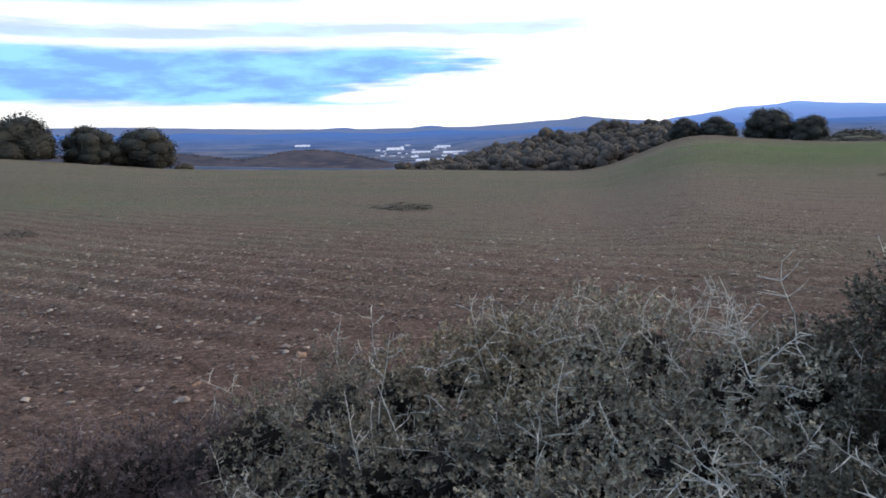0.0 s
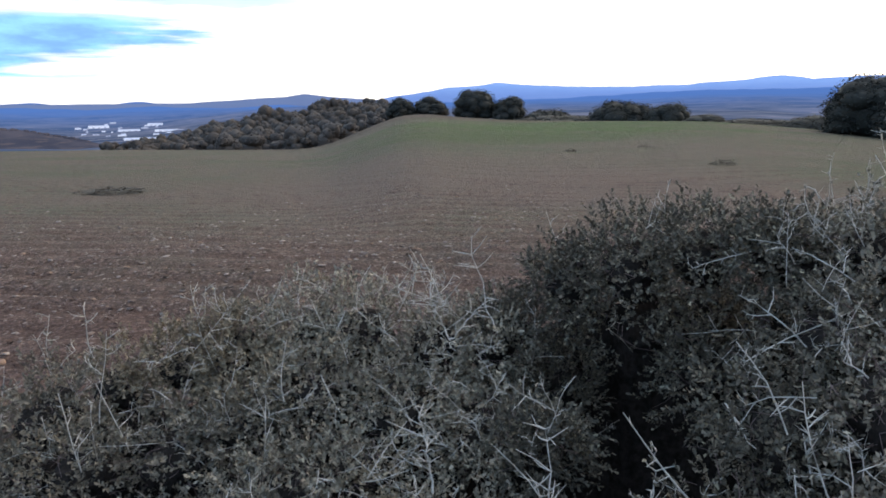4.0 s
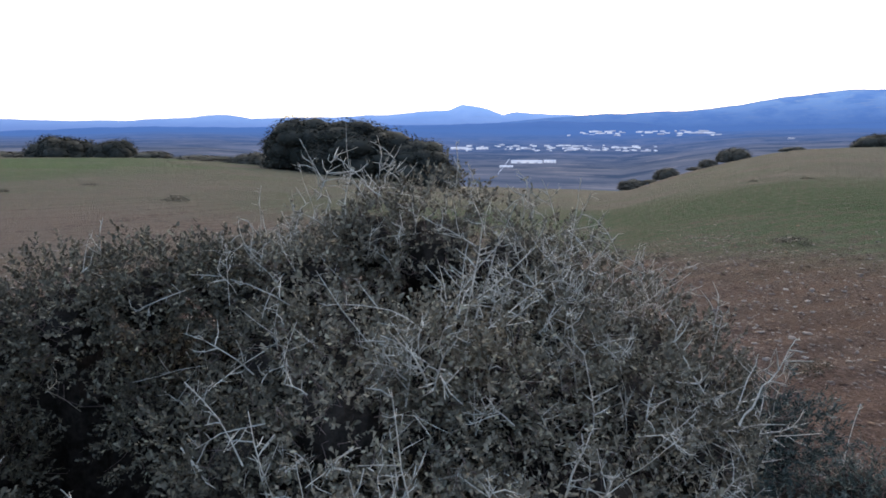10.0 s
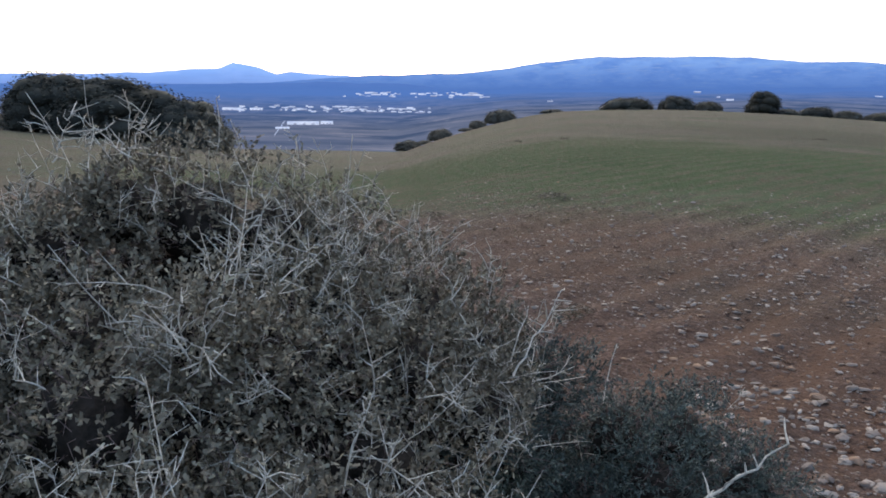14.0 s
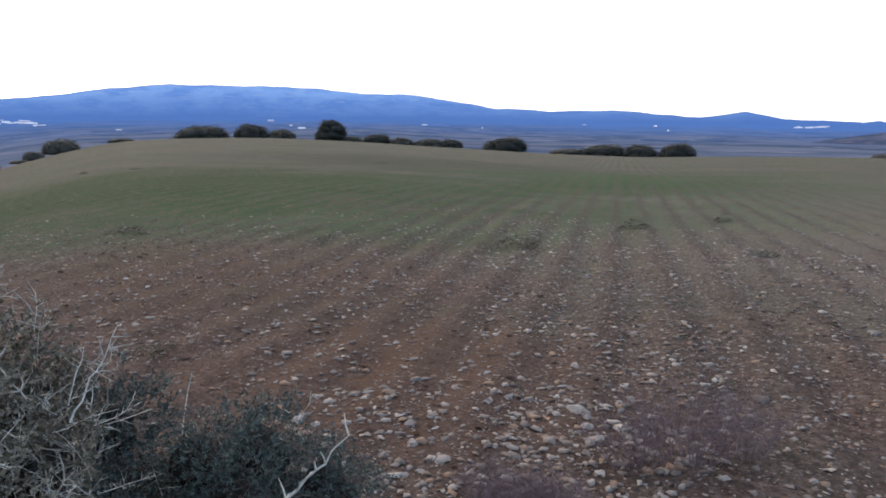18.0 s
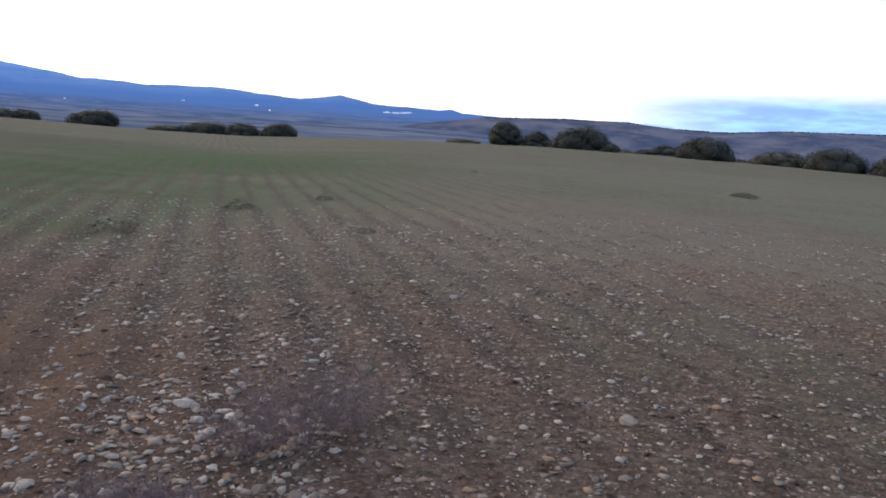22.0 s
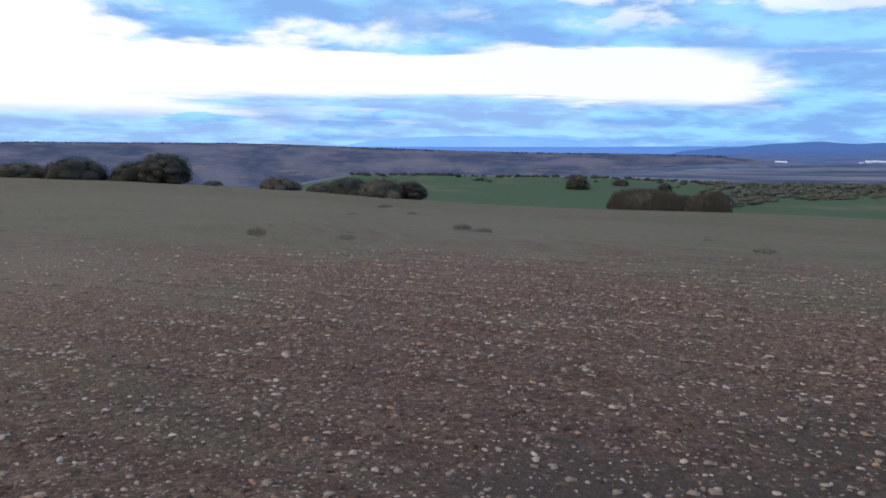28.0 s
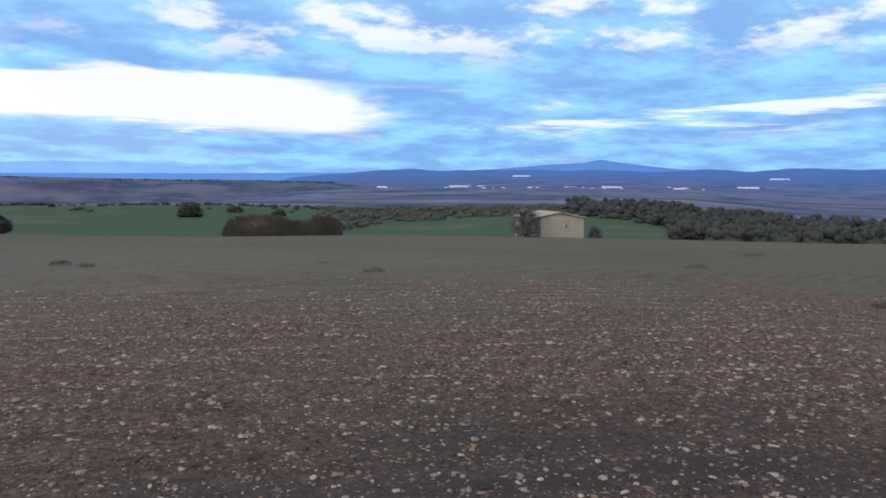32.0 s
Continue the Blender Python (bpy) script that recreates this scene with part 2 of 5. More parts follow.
    # lusher sown patches: heading, range, radius
    for az, r, rad, tint in ((27, 46, 15, (0.088, 0.118, 0.056)), (31, 68, 24, (0.072, 0.124, 0.042)), (33, 96, 28, (0.072, 0.122, 0.044)), (17, 130, 46, (0.118, 0.092, 0.074)), (16, 128, 42, (0.114, 0.090, 0.074)),
                             (80, 108, 20, (0.125, 0.096, 0.078)), (75.5, 96, 10, (0.150, 0.108, 0.086)), (79, 106, 8, (0.160, 0.122, 0.098)), (95, 22, 15, (0.054, 0.086, 0.036)), (80, 25, 17, (0.058, 0.079, 0.039)), (108, 46, 20, (0.088, 0.086, 0.062)), (121, 30, 12, (0.066, 0.090, 0.044)),
                             (104, 5.0, 2.6, (0.160, 0.094, 0.066)), (172, 36, 28, (0.168, 0.152, 0.116)), (152, 13, 8, (0.178, 0.143, 0.117)), (195, 26, 18, (0.164, 0.148, 0.115)), (22, 20, 14, (0.165, 0.127, 0.105)), (122, 38, 13, (0.080, 0.106, 0.054)), (232, 3.6, 3.0, (0.075, 0.062, 0.055)), (205, 3.2, 1.6, (0.085, 0.070, 0.062)), (92, 9.0, 4.5, (0.120, 0.073, 0.055))):
        c = heading(az) * r
        v = nt.nodes.new("ShaderNodeVectorMath")
        v.operation = "DISTANCE"
        v.inputs[1].default_value = (c.x, c.y, 0)
        nt.links.new(g.outputs["Position"], v.inputs[0])
        reach = math_node(nt, "ADD", v.outputs["Value"], math_node(nt, "MULTIPLY", math_node(nt, "SUBTRACT", frayed, 0.5), rad * 1.3))
        lush = math_node(nt, "MULTIPLY", ramp(nt, reach, rad, rad * 0.15), math_node(nt, "MULTIPLY", patchy, 1.35, clamp=True))
        col = mix(nt, lush, col, tint)
    hgt = math_node(nt, "ADD", math_node(nt, "MULTIPLY", fine, 0.6), math_node(nt, "MULTIPLY", mid, 0.9))
    for (own, _, edge), q in zip(crumbs, (0.4, 0.2)):  # crumbs stand at different heights, rounded off
        hgt = math_node(nt, "ADD", hgt, math_node(nt, "MULTIPLY", math_node(nt, "SUBTRACT", own, math_node(nt, "MULTIPLY", edge, 0.9)), q))
    dry = ramp(nt, far, 3.5, 11)  # tone by distance only: darker inside 3.5 m, lighter past 11 m
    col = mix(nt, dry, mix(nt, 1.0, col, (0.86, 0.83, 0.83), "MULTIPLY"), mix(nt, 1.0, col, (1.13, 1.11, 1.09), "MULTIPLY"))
    surface(nt, col, 0.95, hgt, 0.055, 0.05)
    return m


def mat_crop():
    m, nt = material("young_crop")
    p = position(nt)
    big, fine = noise_node(nt, p, 0.05, 4), noise_node(nt, p, 2.2, 6, 0.7)
    c = mix(nt, ramp(nt, fine, 0.3, 0.7), (0.046, 0.074, 0.042), (0.078, 0.110, 0.060))
    c = mix(nt, math_node(nt, "MULTIPLY", ramp(nt, big, 0.56, 0.72), 0.6), c, (0.15, 0.125, 0.09))
    surface(nt, c, 0.95, fine, 0.1, 0.08)
    return m


def mat_distance(name, low, high, patch, scale, strength, far_haze=None, foot_haze=None, streak=0.75):
    """Far land as a plain backdrop: blue air haze painted into colours that glow weakly."""
    m, nt = material(name)
    a, b = noise_node(nt, position(nt, 1, 1, 2.5), scale, 6, 0.6), noise_node(nt, position(nt, 0.45, 0.45, 5), scale * 5, 5, 0.65)
    c = mix(nt, ramp(nt, a, 0.36, 0.64), low, high)
    c = mix(nt, math_node(nt, "MULTIPLY", ramp(nt, b, 0.52, 0.66), streak), c, patch)
    # painted haze: the colour turns bluer from 600 to 3000 m off
    if far_haze:
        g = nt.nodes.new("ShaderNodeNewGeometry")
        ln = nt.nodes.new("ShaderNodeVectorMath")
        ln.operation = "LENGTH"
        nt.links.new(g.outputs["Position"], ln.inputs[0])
        c = mix(nt, ramp(nt, ln.outputs["Value"], 600, 3000, False), c, far_haze)
    # painted haze: slopes take the air's tone towards the foot
    if foot_haze:
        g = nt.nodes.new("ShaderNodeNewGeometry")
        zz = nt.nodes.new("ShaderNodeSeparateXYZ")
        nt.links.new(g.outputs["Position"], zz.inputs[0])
        c = mix(nt, math_node(nt, "MULTIPLY", ramp(nt, zz.outputs[2], 210, 62, False), 1.0), c, foot_haze)
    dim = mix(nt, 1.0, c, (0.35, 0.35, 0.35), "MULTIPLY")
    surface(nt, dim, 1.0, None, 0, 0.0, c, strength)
    return m


def mat_leaves(name, dark, light, tip, rough=0.55, patch=2.4, speckle=1.0):
    """Foliage: every leaf has its own tone, and whole patches of it drift darker or duller."""
    m, nt = material(name)
    g = nt.nodes.new("ShaderNodeNewGeometry")
    r = g.outputs["Random Per Island"]
    c = mix(nt, math_node(nt, "ADD", math_node(nt, "MULTIPLY", r, speckle), 0.5 - 0.5 * speckle), dark, light)
    c = mix(nt, math_node(nt, "MULTIPLY", ramp(nt, r, 0.86, 0.98), speckle), c, tip)
    drift = noise_node(nt, position(nt), patch, 3)
    c = mix(nt, math_node(nt, "MULTIPLY", ramp(nt, drift, 0.35, 0.66), 0.62), c, dark)
    warm = noise_node(nt, position(nt), patch * 0.6, 2)
    c = mix(nt, math_node(nt, "MULTIPLY", ramp(nt, warm, 0.5, 0.66), 0.35), c, tuple(v * k for v, k in zip(light, (0.95, 0.80, 0.62))))
    surface(nt, c, rough, None, 0, 0.08)
    return m


def mat_bark(name, a, b, scale=40):
    m, nt = material(name)
    n = noise_node(nt, position(nt), scale, 5, 0.7)
    surface(nt, mix(nt, ramp(nt, n, 0.3, 0.7), a, b), 0.85, n, 0.002, 0.05)
    return m


def mat_stone():
    m, nt = material("limestone_pebble")
    oi = nt.nodes.new("ShaderNodeObjectInfo")
    g = nt.nodes.new("ShaderNodeNewGeometry")
    r = math_node(nt, "FRACT", math_node(nt, "ADD", oi.outputs["Random"], g.outputs["Random Per Island"]))
    n = noise_node(nt, position(nt), 30, 5, 0.65)
    c = mix(nt, math_node(nt, "POWER", r, 1.5), (0.155, 0.112, 0.097), (0.47, 0.388, 0.336))
    c = mix(nt, ramp(nt, r, 0.15, 0.09), c, (0.31, 0.195, 0.135))
    c = mix(nt, ramp(nt, n, 0.55, 0.75), c, (0.22, 0.16, 0.12))
    caked = noise_node(nt, position(nt), 1.1, 4, 0.65)
    c = mix(nt, math_node(nt, "MULTIPLY", ramp(nt, caked, 0.46, 0.66), 0.4), c, (0.185, 0.125, 0.10))
    surface(nt, c, 0.85, n, 0.006, 0.15)
    return m


def mat_wall():
    m, nt = material("pale_rubble_stone")
    p = position(nt)
    n, f = noise_node(nt, p, 1.3, 5, 0.65), noise_node(nt, p, 9, 5, 0.7)
    oi = nt.nodes.new("ShaderNodeObjectInfo")
    c = mix(nt, ramp(nt, n, 0.35, 0.7), (0.30, 0.272, 0.230), (0.43, 0.395, 0.335))
    c = mix(nt, oi.outputs["Random"], c, (0.365, 0.335, 0.285))
    surface(nt, mix(nt, ramp(nt, f, 0.55, 0.75), c, (0.25, 0.21, 0.16)), 0.95, f, 0.02, 0.1)
    return m


def mat_plain(name, colour, rough=0.8, dark=0.7, scale=8):
    m, nt = material(name)
    n = noise_node(nt, position(nt), scale, 4, 0.6)
    surface(nt, mix(nt, n, tuple(c * dark for c in colour), colour), rough, n, 0.004, 0.2)
    return m


# far land: blue and violet haze is in these colours, which glow weakly
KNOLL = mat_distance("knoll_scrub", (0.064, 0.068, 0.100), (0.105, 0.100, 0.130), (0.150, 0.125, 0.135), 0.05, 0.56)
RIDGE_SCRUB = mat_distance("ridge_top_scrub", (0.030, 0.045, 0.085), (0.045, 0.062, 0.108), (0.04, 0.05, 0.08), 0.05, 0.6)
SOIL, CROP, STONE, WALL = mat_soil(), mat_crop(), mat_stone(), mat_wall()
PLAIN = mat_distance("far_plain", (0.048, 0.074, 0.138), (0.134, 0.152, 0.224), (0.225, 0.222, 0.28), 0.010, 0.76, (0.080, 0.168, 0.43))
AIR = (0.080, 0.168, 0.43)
# mountain blues are air haze in the colour, most with a haze-toned foot
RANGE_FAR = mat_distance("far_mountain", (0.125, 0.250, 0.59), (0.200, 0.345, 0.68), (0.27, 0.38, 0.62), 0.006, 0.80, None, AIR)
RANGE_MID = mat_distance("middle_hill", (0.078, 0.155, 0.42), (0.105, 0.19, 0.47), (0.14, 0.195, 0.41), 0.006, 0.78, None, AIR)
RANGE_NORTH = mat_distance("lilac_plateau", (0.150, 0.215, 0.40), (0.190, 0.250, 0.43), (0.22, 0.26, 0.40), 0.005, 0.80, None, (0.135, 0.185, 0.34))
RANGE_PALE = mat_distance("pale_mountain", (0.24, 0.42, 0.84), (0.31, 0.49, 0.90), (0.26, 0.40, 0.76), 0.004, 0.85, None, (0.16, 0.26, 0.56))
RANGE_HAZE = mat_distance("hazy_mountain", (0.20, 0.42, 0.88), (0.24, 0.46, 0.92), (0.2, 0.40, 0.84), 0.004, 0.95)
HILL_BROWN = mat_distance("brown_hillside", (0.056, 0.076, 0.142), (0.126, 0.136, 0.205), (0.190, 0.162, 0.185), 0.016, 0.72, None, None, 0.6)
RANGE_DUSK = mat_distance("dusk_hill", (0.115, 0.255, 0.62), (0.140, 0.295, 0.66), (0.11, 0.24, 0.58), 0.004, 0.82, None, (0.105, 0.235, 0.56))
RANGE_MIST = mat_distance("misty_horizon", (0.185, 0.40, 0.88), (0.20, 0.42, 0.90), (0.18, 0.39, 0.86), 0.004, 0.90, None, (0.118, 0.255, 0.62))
OAK_LEAF = mat_leaves("holm_oak_leaves", (0.037, 0.036, 0.032), (0.066, 0.065, 0.057), (0.076, 0.074, 0.062), 0.6, 0.55, 0.6)
SCRUB_LEAF = mat_leaves("scrub_leaves", (0.072, 0.066, 0.057), (0.118, 0.107, 0.089), (0.135, 0.122, 0.098), 0.6, 0.6, 0.6)
BRUSH = mat_leaves("brown_brush_shoots", (0.068, 0.061, 0.053), (0.130, 0.116, 0.098), (0.16, 0.143, 0.12), 0.8, 0.4, 0.8)
# nearly one leaf hue in three brightnesses, chosen by hedge stretch
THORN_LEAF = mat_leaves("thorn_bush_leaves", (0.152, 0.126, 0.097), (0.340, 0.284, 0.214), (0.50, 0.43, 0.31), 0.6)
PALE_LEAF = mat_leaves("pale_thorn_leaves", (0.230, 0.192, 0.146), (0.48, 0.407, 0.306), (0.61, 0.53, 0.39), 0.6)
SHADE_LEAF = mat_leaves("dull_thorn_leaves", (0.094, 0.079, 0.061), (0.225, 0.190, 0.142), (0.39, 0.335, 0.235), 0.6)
DARK_LEAF = mat_leaves("dark_fine_leaves", (0.06, 0.072, 0.066), (0.15, 0.175, 0.155), (0.24, 0.25, 0.21))
DRY_LEAF = mat_leaves("dry_brown_leaves", (0.098, 0.068, 0.066), (0.20, 0.146, 0.140), (0.28, 0.22, 0.20))
TWIG = mat_bark("grey_thorn_twig", (0.42, 0.372, 0.325), (0.76, 0.685, 0.60))
SHOOT = mat_bark("brown_leafy_shoot", (0.132, 0.092, 0.087), (0.26, 0.193, 0.18))
DRY_TWIG = mat_bark("dry_purple_brown_twig", (0.075, 0.055, 0.055), (0.17, 0.130, 0.125))
# near-black inner branches: shade in the hedge's gaps is put into the colour
GAP_SHADE = mat_bark("gap_shade_wood", (0.018, 0.014, 0.012), (0.05, 0.04, 0.035))
PURPLE = mat_bark("purple_dry_stalk", (0.165, 0.110, 0.118), (0.31, 0.222, 0.232))
BARK = mat_bark("oak_bark", (0.05, 0.042, 0.035), (0.13, 0.11, 0.09), 12)
GRASS = mat_leaves("field_sprouts", (0.095, 0.115, 0.050), (0.150, 0.180, 0.070), (0.22, 0.20, 0.12))
WOOD_LEAF = mat_leaves("far_wood_leaves", (0.044, 0.050, 0.050), (0.076, 0.082, 0.076), (0.080, 0.086, 0.078), 0.7, 0.12, 0.3)
HILL_LEAF = mat_leaves("hill_wood_leaves", (0.086, 0.070, 0.062), (0.132, 0.112, 0.098), (0.136, 0.116, 0.10), 0.7, 0.16, 0.25)
VALLEY_LEAF = mat_leaves("valley_scrub_leaves", (0.080, 0.086, 0.080), (0.120, 0.122, 0.108), (0.122, 0.124, 0.110), 0.7, 0.10, 0.3)
GREY_LEAF = mat_leaves("grey_bush_shoots", (0.092, 0.091, 0.092), (0.18, 0.177, 0.176), (0.21, 0.205, 0.20))
WEED = mat_leaves("dark_weed", (0.050, 0.042, 0.034), (0.105, 0.088, 0.066), (0.15, 0.13, 0.095))


# ---- mesh helpers ----
def quick_mesh(name, verts, faces, mats, index=None, smooth=False):
    """verts (n, 3) and faces (m, 3 or 4) as arrays."""
    verts, faces = np.asarray(verts, np.float32), np.asarray(faces, np.int32)
    me = bpy.data.meshes.new(name)
    k = faces.shape[1]
    me.vertices.add(len(verts))
    me.vertices.foreach_set("co", verts.ravel())
    me.loops.add(faces.size)
    me.loops.foreach_set("vertex_index", faces.ravel())
    me.polygons.add(len(faces))
    me.polygons.foreach_set("loop_start", np.arange(0, faces.size, k, dtype=np.int32))
    if index is not None:
        me.polygons.foreach_set("material_index", np.asarray(index, np.int32))
    if smooth:
        me.polygons.foreach_set("use_smooth", np.ones(len(faces), bool))
    for m in mats:
        me.materials.append(m)
    me.update(calc_edges=True)
    me.validate()
    return me


def part(name, me, parent, label=""):
    ob = new(name, me)
    ob.parent = parent
    if label:
        ob["label"] = label
    return ob


def from_bm(name, bm, mat):
    me = bpy.data.meshes.new(name)
    bm.to_mesh(me)
    bm.free()
    me.materials.append(mat)
    return me


def unit(v):
    return v / np.maximum(np.linalg.norm(v, axis=-1, keepdims=True), 1e-9)


def leaf_quads(rng, centres, normals, length, width, stray=0.75):
    """Small folded leaves, one quad each, roughly facing along the normals."""
    n = len(centres)
    d = unit(normals + rng.normal(0, stray, (n, 3)))
    a = unit(np.cross(d, rng.normal(0, 1, (n, 3))))
    b = np.cross(d, a)
    L = (length * rng.uniform(0.6, 1.3, n))[:, None] * 0.5
    W = (width * rng.uniform(0.6, 1.3, n))[:, None] * 0.5
    v = np.stack([centres - a * L, centres + b * W + d * L * 0.25, centres + a * L, centres - b * W + d * L * 0.25], 1)
    return v.reshape(-1, 3), np.arange(n * 4).reshape(-1, 4)


def tubes(lines, radii, sides=3):
    """lines (n, k, 3), radii (n, k): open tapered tubes."""
    n, k, _ = lines.shape
    t = unit(np.gradient(lines, axis=1))
    ref = np.where(np.abs(t[..., 2:3]) > 0.9, np.array([1.0, 0, 0]), np.array([0, 0, 1.0]))
    a = unit(np.cross(t, ref))
    b = np.cross(t, a)
    ang = np.arange(sides) * 2 * np.pi / sides
    ring = a[:, :, None] * np.cos(ang)[None, None, :, None] + b[:, :, None] * np.sin(ang)[None, None, :, None]
    v = lines[:, :, None] + ring * radii[:, :, None, None]
    i, j, s = np.meshgrid(np.arange(n), np.arange(k - 1), np.arange(sides), indexing="ij")
    idx = lambda i, j, s: (i * k + j) * sides + s % sides
    f = np.stack([idx(i, j, s), idx(i, j, s + 1), idx(i, j + 1, s + 1), idx(i, j + 1, s)], -1).reshape(-1, 4)
    return v.reshape(-1, 3), f


def merge(pieces):
    vs, fs, o = [], [], 0
    for v, f in pieces:
        vs.append(v)
        fs.append(f + o)
        o += len(v)
    return np.concatenate(vs), np.concatenate(fs)


# ---- the land: heading, range of the field's crest, its elevation angle from the eye ----
EDGE = [
    (-60, 100, -0.6), (-28, 104, -0.8), (-24, 104, -1.3), (-17, 108, -2.0), (-10, 112, -2.25), (0, 115, -2.5), (13, 119, -2.8),
    (15.5, 128, -2.0), (18.5, 144, -0.64), (20.5, 150, -0.2), (23.5, 145, -0.55), (28, 133, -0.9), (35, 120, -1.0), (41, 108, -1.05),
    (47, 92, -1.5), (51, 80, -2.0), (55, 76, -2.5), (61, 78, -3.2), (68.7, 86, -3.85), (74.6, 92, -3.9), (76.8, 100, -3.05),
]
EDGE += [
    (80, 110, -2.0), (83.8, 120, -0.95), (87, 126, -0.45), (92, 132, -0.3), (97, 136, -0.3), (102, 136, -0.5), (108, 136, -0.9),
    (117, 136, -1.4), (124, 132, -1.6), (135, 128, -1.45), (146, 120, -1.5), (155, 118, -1.75), (168, 112, -2.2), (177, 104, -2.75),
    (181, 98, -3.0), (186, 94, -3.4), (194, 92, -3.85), (201, 94, -3.98), (220, 100, -3.98), (240, 100, -3.92), (250, 96, -3.7), (300, 100, -0.6),
]
# Beyond the crest: heading, elevation angle at 220 m, at 3400 m.
BEYOND = [(-60, -1.8, 0.3), (-25, -1.8, 0.45), (-3, -2.9, 0.25), (2, -2.6, 0.3), (6, -1.55, 0.3), (10, -0.5, 0.3), (14, 0.1, 0.3), (18, 0.1, 0.3), (21, -0.9, 0.3), (45, -1.4, 0.9), (62, -3.4, 0.9), (75, -3.7, 0.9), (84, -1.6, 1.0),
          (100, -0.9, 1.1), (115, -1.6, 0.9), (140, -1.8, 0.4), (152, -2.2, -1.2), (160, -2.5, -2.2), (178, -3.1, -2.4), (184, -1.75, -1.8), (198, -1.75, -1.6), (203, -1.75, -0.8), (208, -1.95, 0.05), (213, -2.15, 0.55), (222, -2.0, 0.75), (229, -1.75, 0.75), (237, -1.95, 0.75), (244, -2.7, 0.75), (254, -2.9, 0.75), (300, -1.8, 0.3)]
E_AZ, E_R, E_EL = (np.array([e[i] for e in EDGE], float) for i in range(3))
B_AZ, B_1, B_2 = (np.array([e[i] for e in BEYOND], float) for i in range(3))


def wrap(az):
    return (np.asarray(az, float) + 60) % 360 - 60


def value_noise(x, y, seed, octaves=3):
    """Smooth noise from crossed sines, about -1 to 1."""
    r = np.random.RandomState(seed)
    z = np.zeros_like(x)
    for o in range(octaves):
        for _ in range(4):
            a, p = r.uniform(0, 2 * np.pi, 2)
            k = 2.0 ** o
            z = z + np.sin((x * np.cos(a) + y * np.sin(a)) * k + p) / k / 3.0
    return z


def land(az, r):
    """Height of the ground at a heading and range."""
    az, r = wrap(az), np.asarray(r, float)
    R = sum(np.interp(az + k, E_AZ, E_R) for k in (-1.4, -0.5, 0.5, 1.4)) / 4
    el = sum(np.interp(az + k, E_AZ, E_EL) for k in (-1.4, -0.5, 0.5, 1.4)) / 4
    ze = EYE + R * np.tan(np.radians(el))
    inner = ze * np.clip((r - 9) / (R - 9), 0, 1)
    e1, e2 = np.interp(az, B_AZ, B_1), np.interp(az, B_AZ, B_2)
    k1 = np.clip((r - R) / 14, 0, 1)
    k2 = np.clip((r - R - 14) / (220 - R - 14), 0, 1)
    k3 = np.clip(np.log(np.maximum(r, 220) / 220) / math.log(3400 / 220), 0, 1.1)
    dip = el - 0.4
    e = np.where(r < R + 14, el + (dip - el) * k1, np.where(r < 220, dip + (e1 - dip) * k2, e1 + (e2 - e1) * k3))
    outer = EYE + r * np.tan(np.radians(e))
    x, y = r * np.sin(np.radians(az)), r * np.cos(np.radians(az))
    z = np.where(r < R, inner, outer)
    c, s = math.cos(radians(32)), math.sin(radians(32))
    across = y * c + x * s
    furrow = 0.022 * (1 + 0.6 * value_noise(x * 0.8, y * 0.8, 4)) * np.sin(across * 2 * np.pi / 0.62 + 0.8 * value_noise(x * 0.35, y * 0.35, 3)) * np.clip((60 - r) / 40, 0, 1) * np.clip((r - 3) / 3.5, 0, 1)
    rough = 0.014 * value_noise(x * 5, y * 5, 5) * np.clip((20 - r) / 10, 0, 1) + 0.05 * value_noise(x * 0.18, y * 0.18, 7) * np.clip(r / 20, 0, 1)
    hills = value_noise(x * 0.012, y * 0.012, 9) * np.clip((r - 300) / 400, 0, 1) * r * 0.0022
    return z + furrow + rough + hills


def spot(az, r):
    h = heading(az) * r
    return Vector((h.x, h.y, float(land(az, r))))


def build_ground():
    az = np.concatenate([np.linspace(-40, 255, 820), np.linspace(257, 318, 40)])
    r = np.concatenate([np.linspace(0.25, 3, 24), np.geomspace(3.08, 40, 135), np.geomspace(41, 330, 70), np.geomspace(350, 4600, 40)])
    A, R = np.meshgrid(az, r, indexing="ij")
    V = np.stack([R * np.sin(np.radians(A)), R * np.cos(np.radians(A)), land(A, R)], -1)
    n, m = A.shape
    i, j = np.meshgrid(np.arange(n), np.arange(m - 1), indexing="ij")
    f = np.stack([i * m + j, ((i + 1) % n) * m + j, ((i + 1) % n) * m + j + 1, i * m + j + 1], -1).reshape(-1, 4)
    a0, r0 = A[:, :-1].ravel(), R[:, :-1].ravel()
    edge = np.interp(a0, E_AZ, E_R)
    # past 240 m the sheet is self-lit, with haze in its colour
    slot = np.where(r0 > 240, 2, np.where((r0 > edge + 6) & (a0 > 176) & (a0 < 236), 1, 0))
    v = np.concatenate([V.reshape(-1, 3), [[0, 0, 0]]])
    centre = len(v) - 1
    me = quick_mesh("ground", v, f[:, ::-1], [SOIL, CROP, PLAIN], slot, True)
    bm = bmesh.new()
    bm.from_mesh(me)
    bm.verts.ensure_lookup_table()
    for k in range(n):
        bm.faces.new((bm.verts[centre], bm.verts[((k + 1) % n) * m], bm.verts[k * m]))
    bm.to_mesh(me)
    bm.free()
    tagged(new("ground", me), "stony red-brown field with young green crop rows, falling away to a wide plain", "ground", kind="structure")


build_ground()


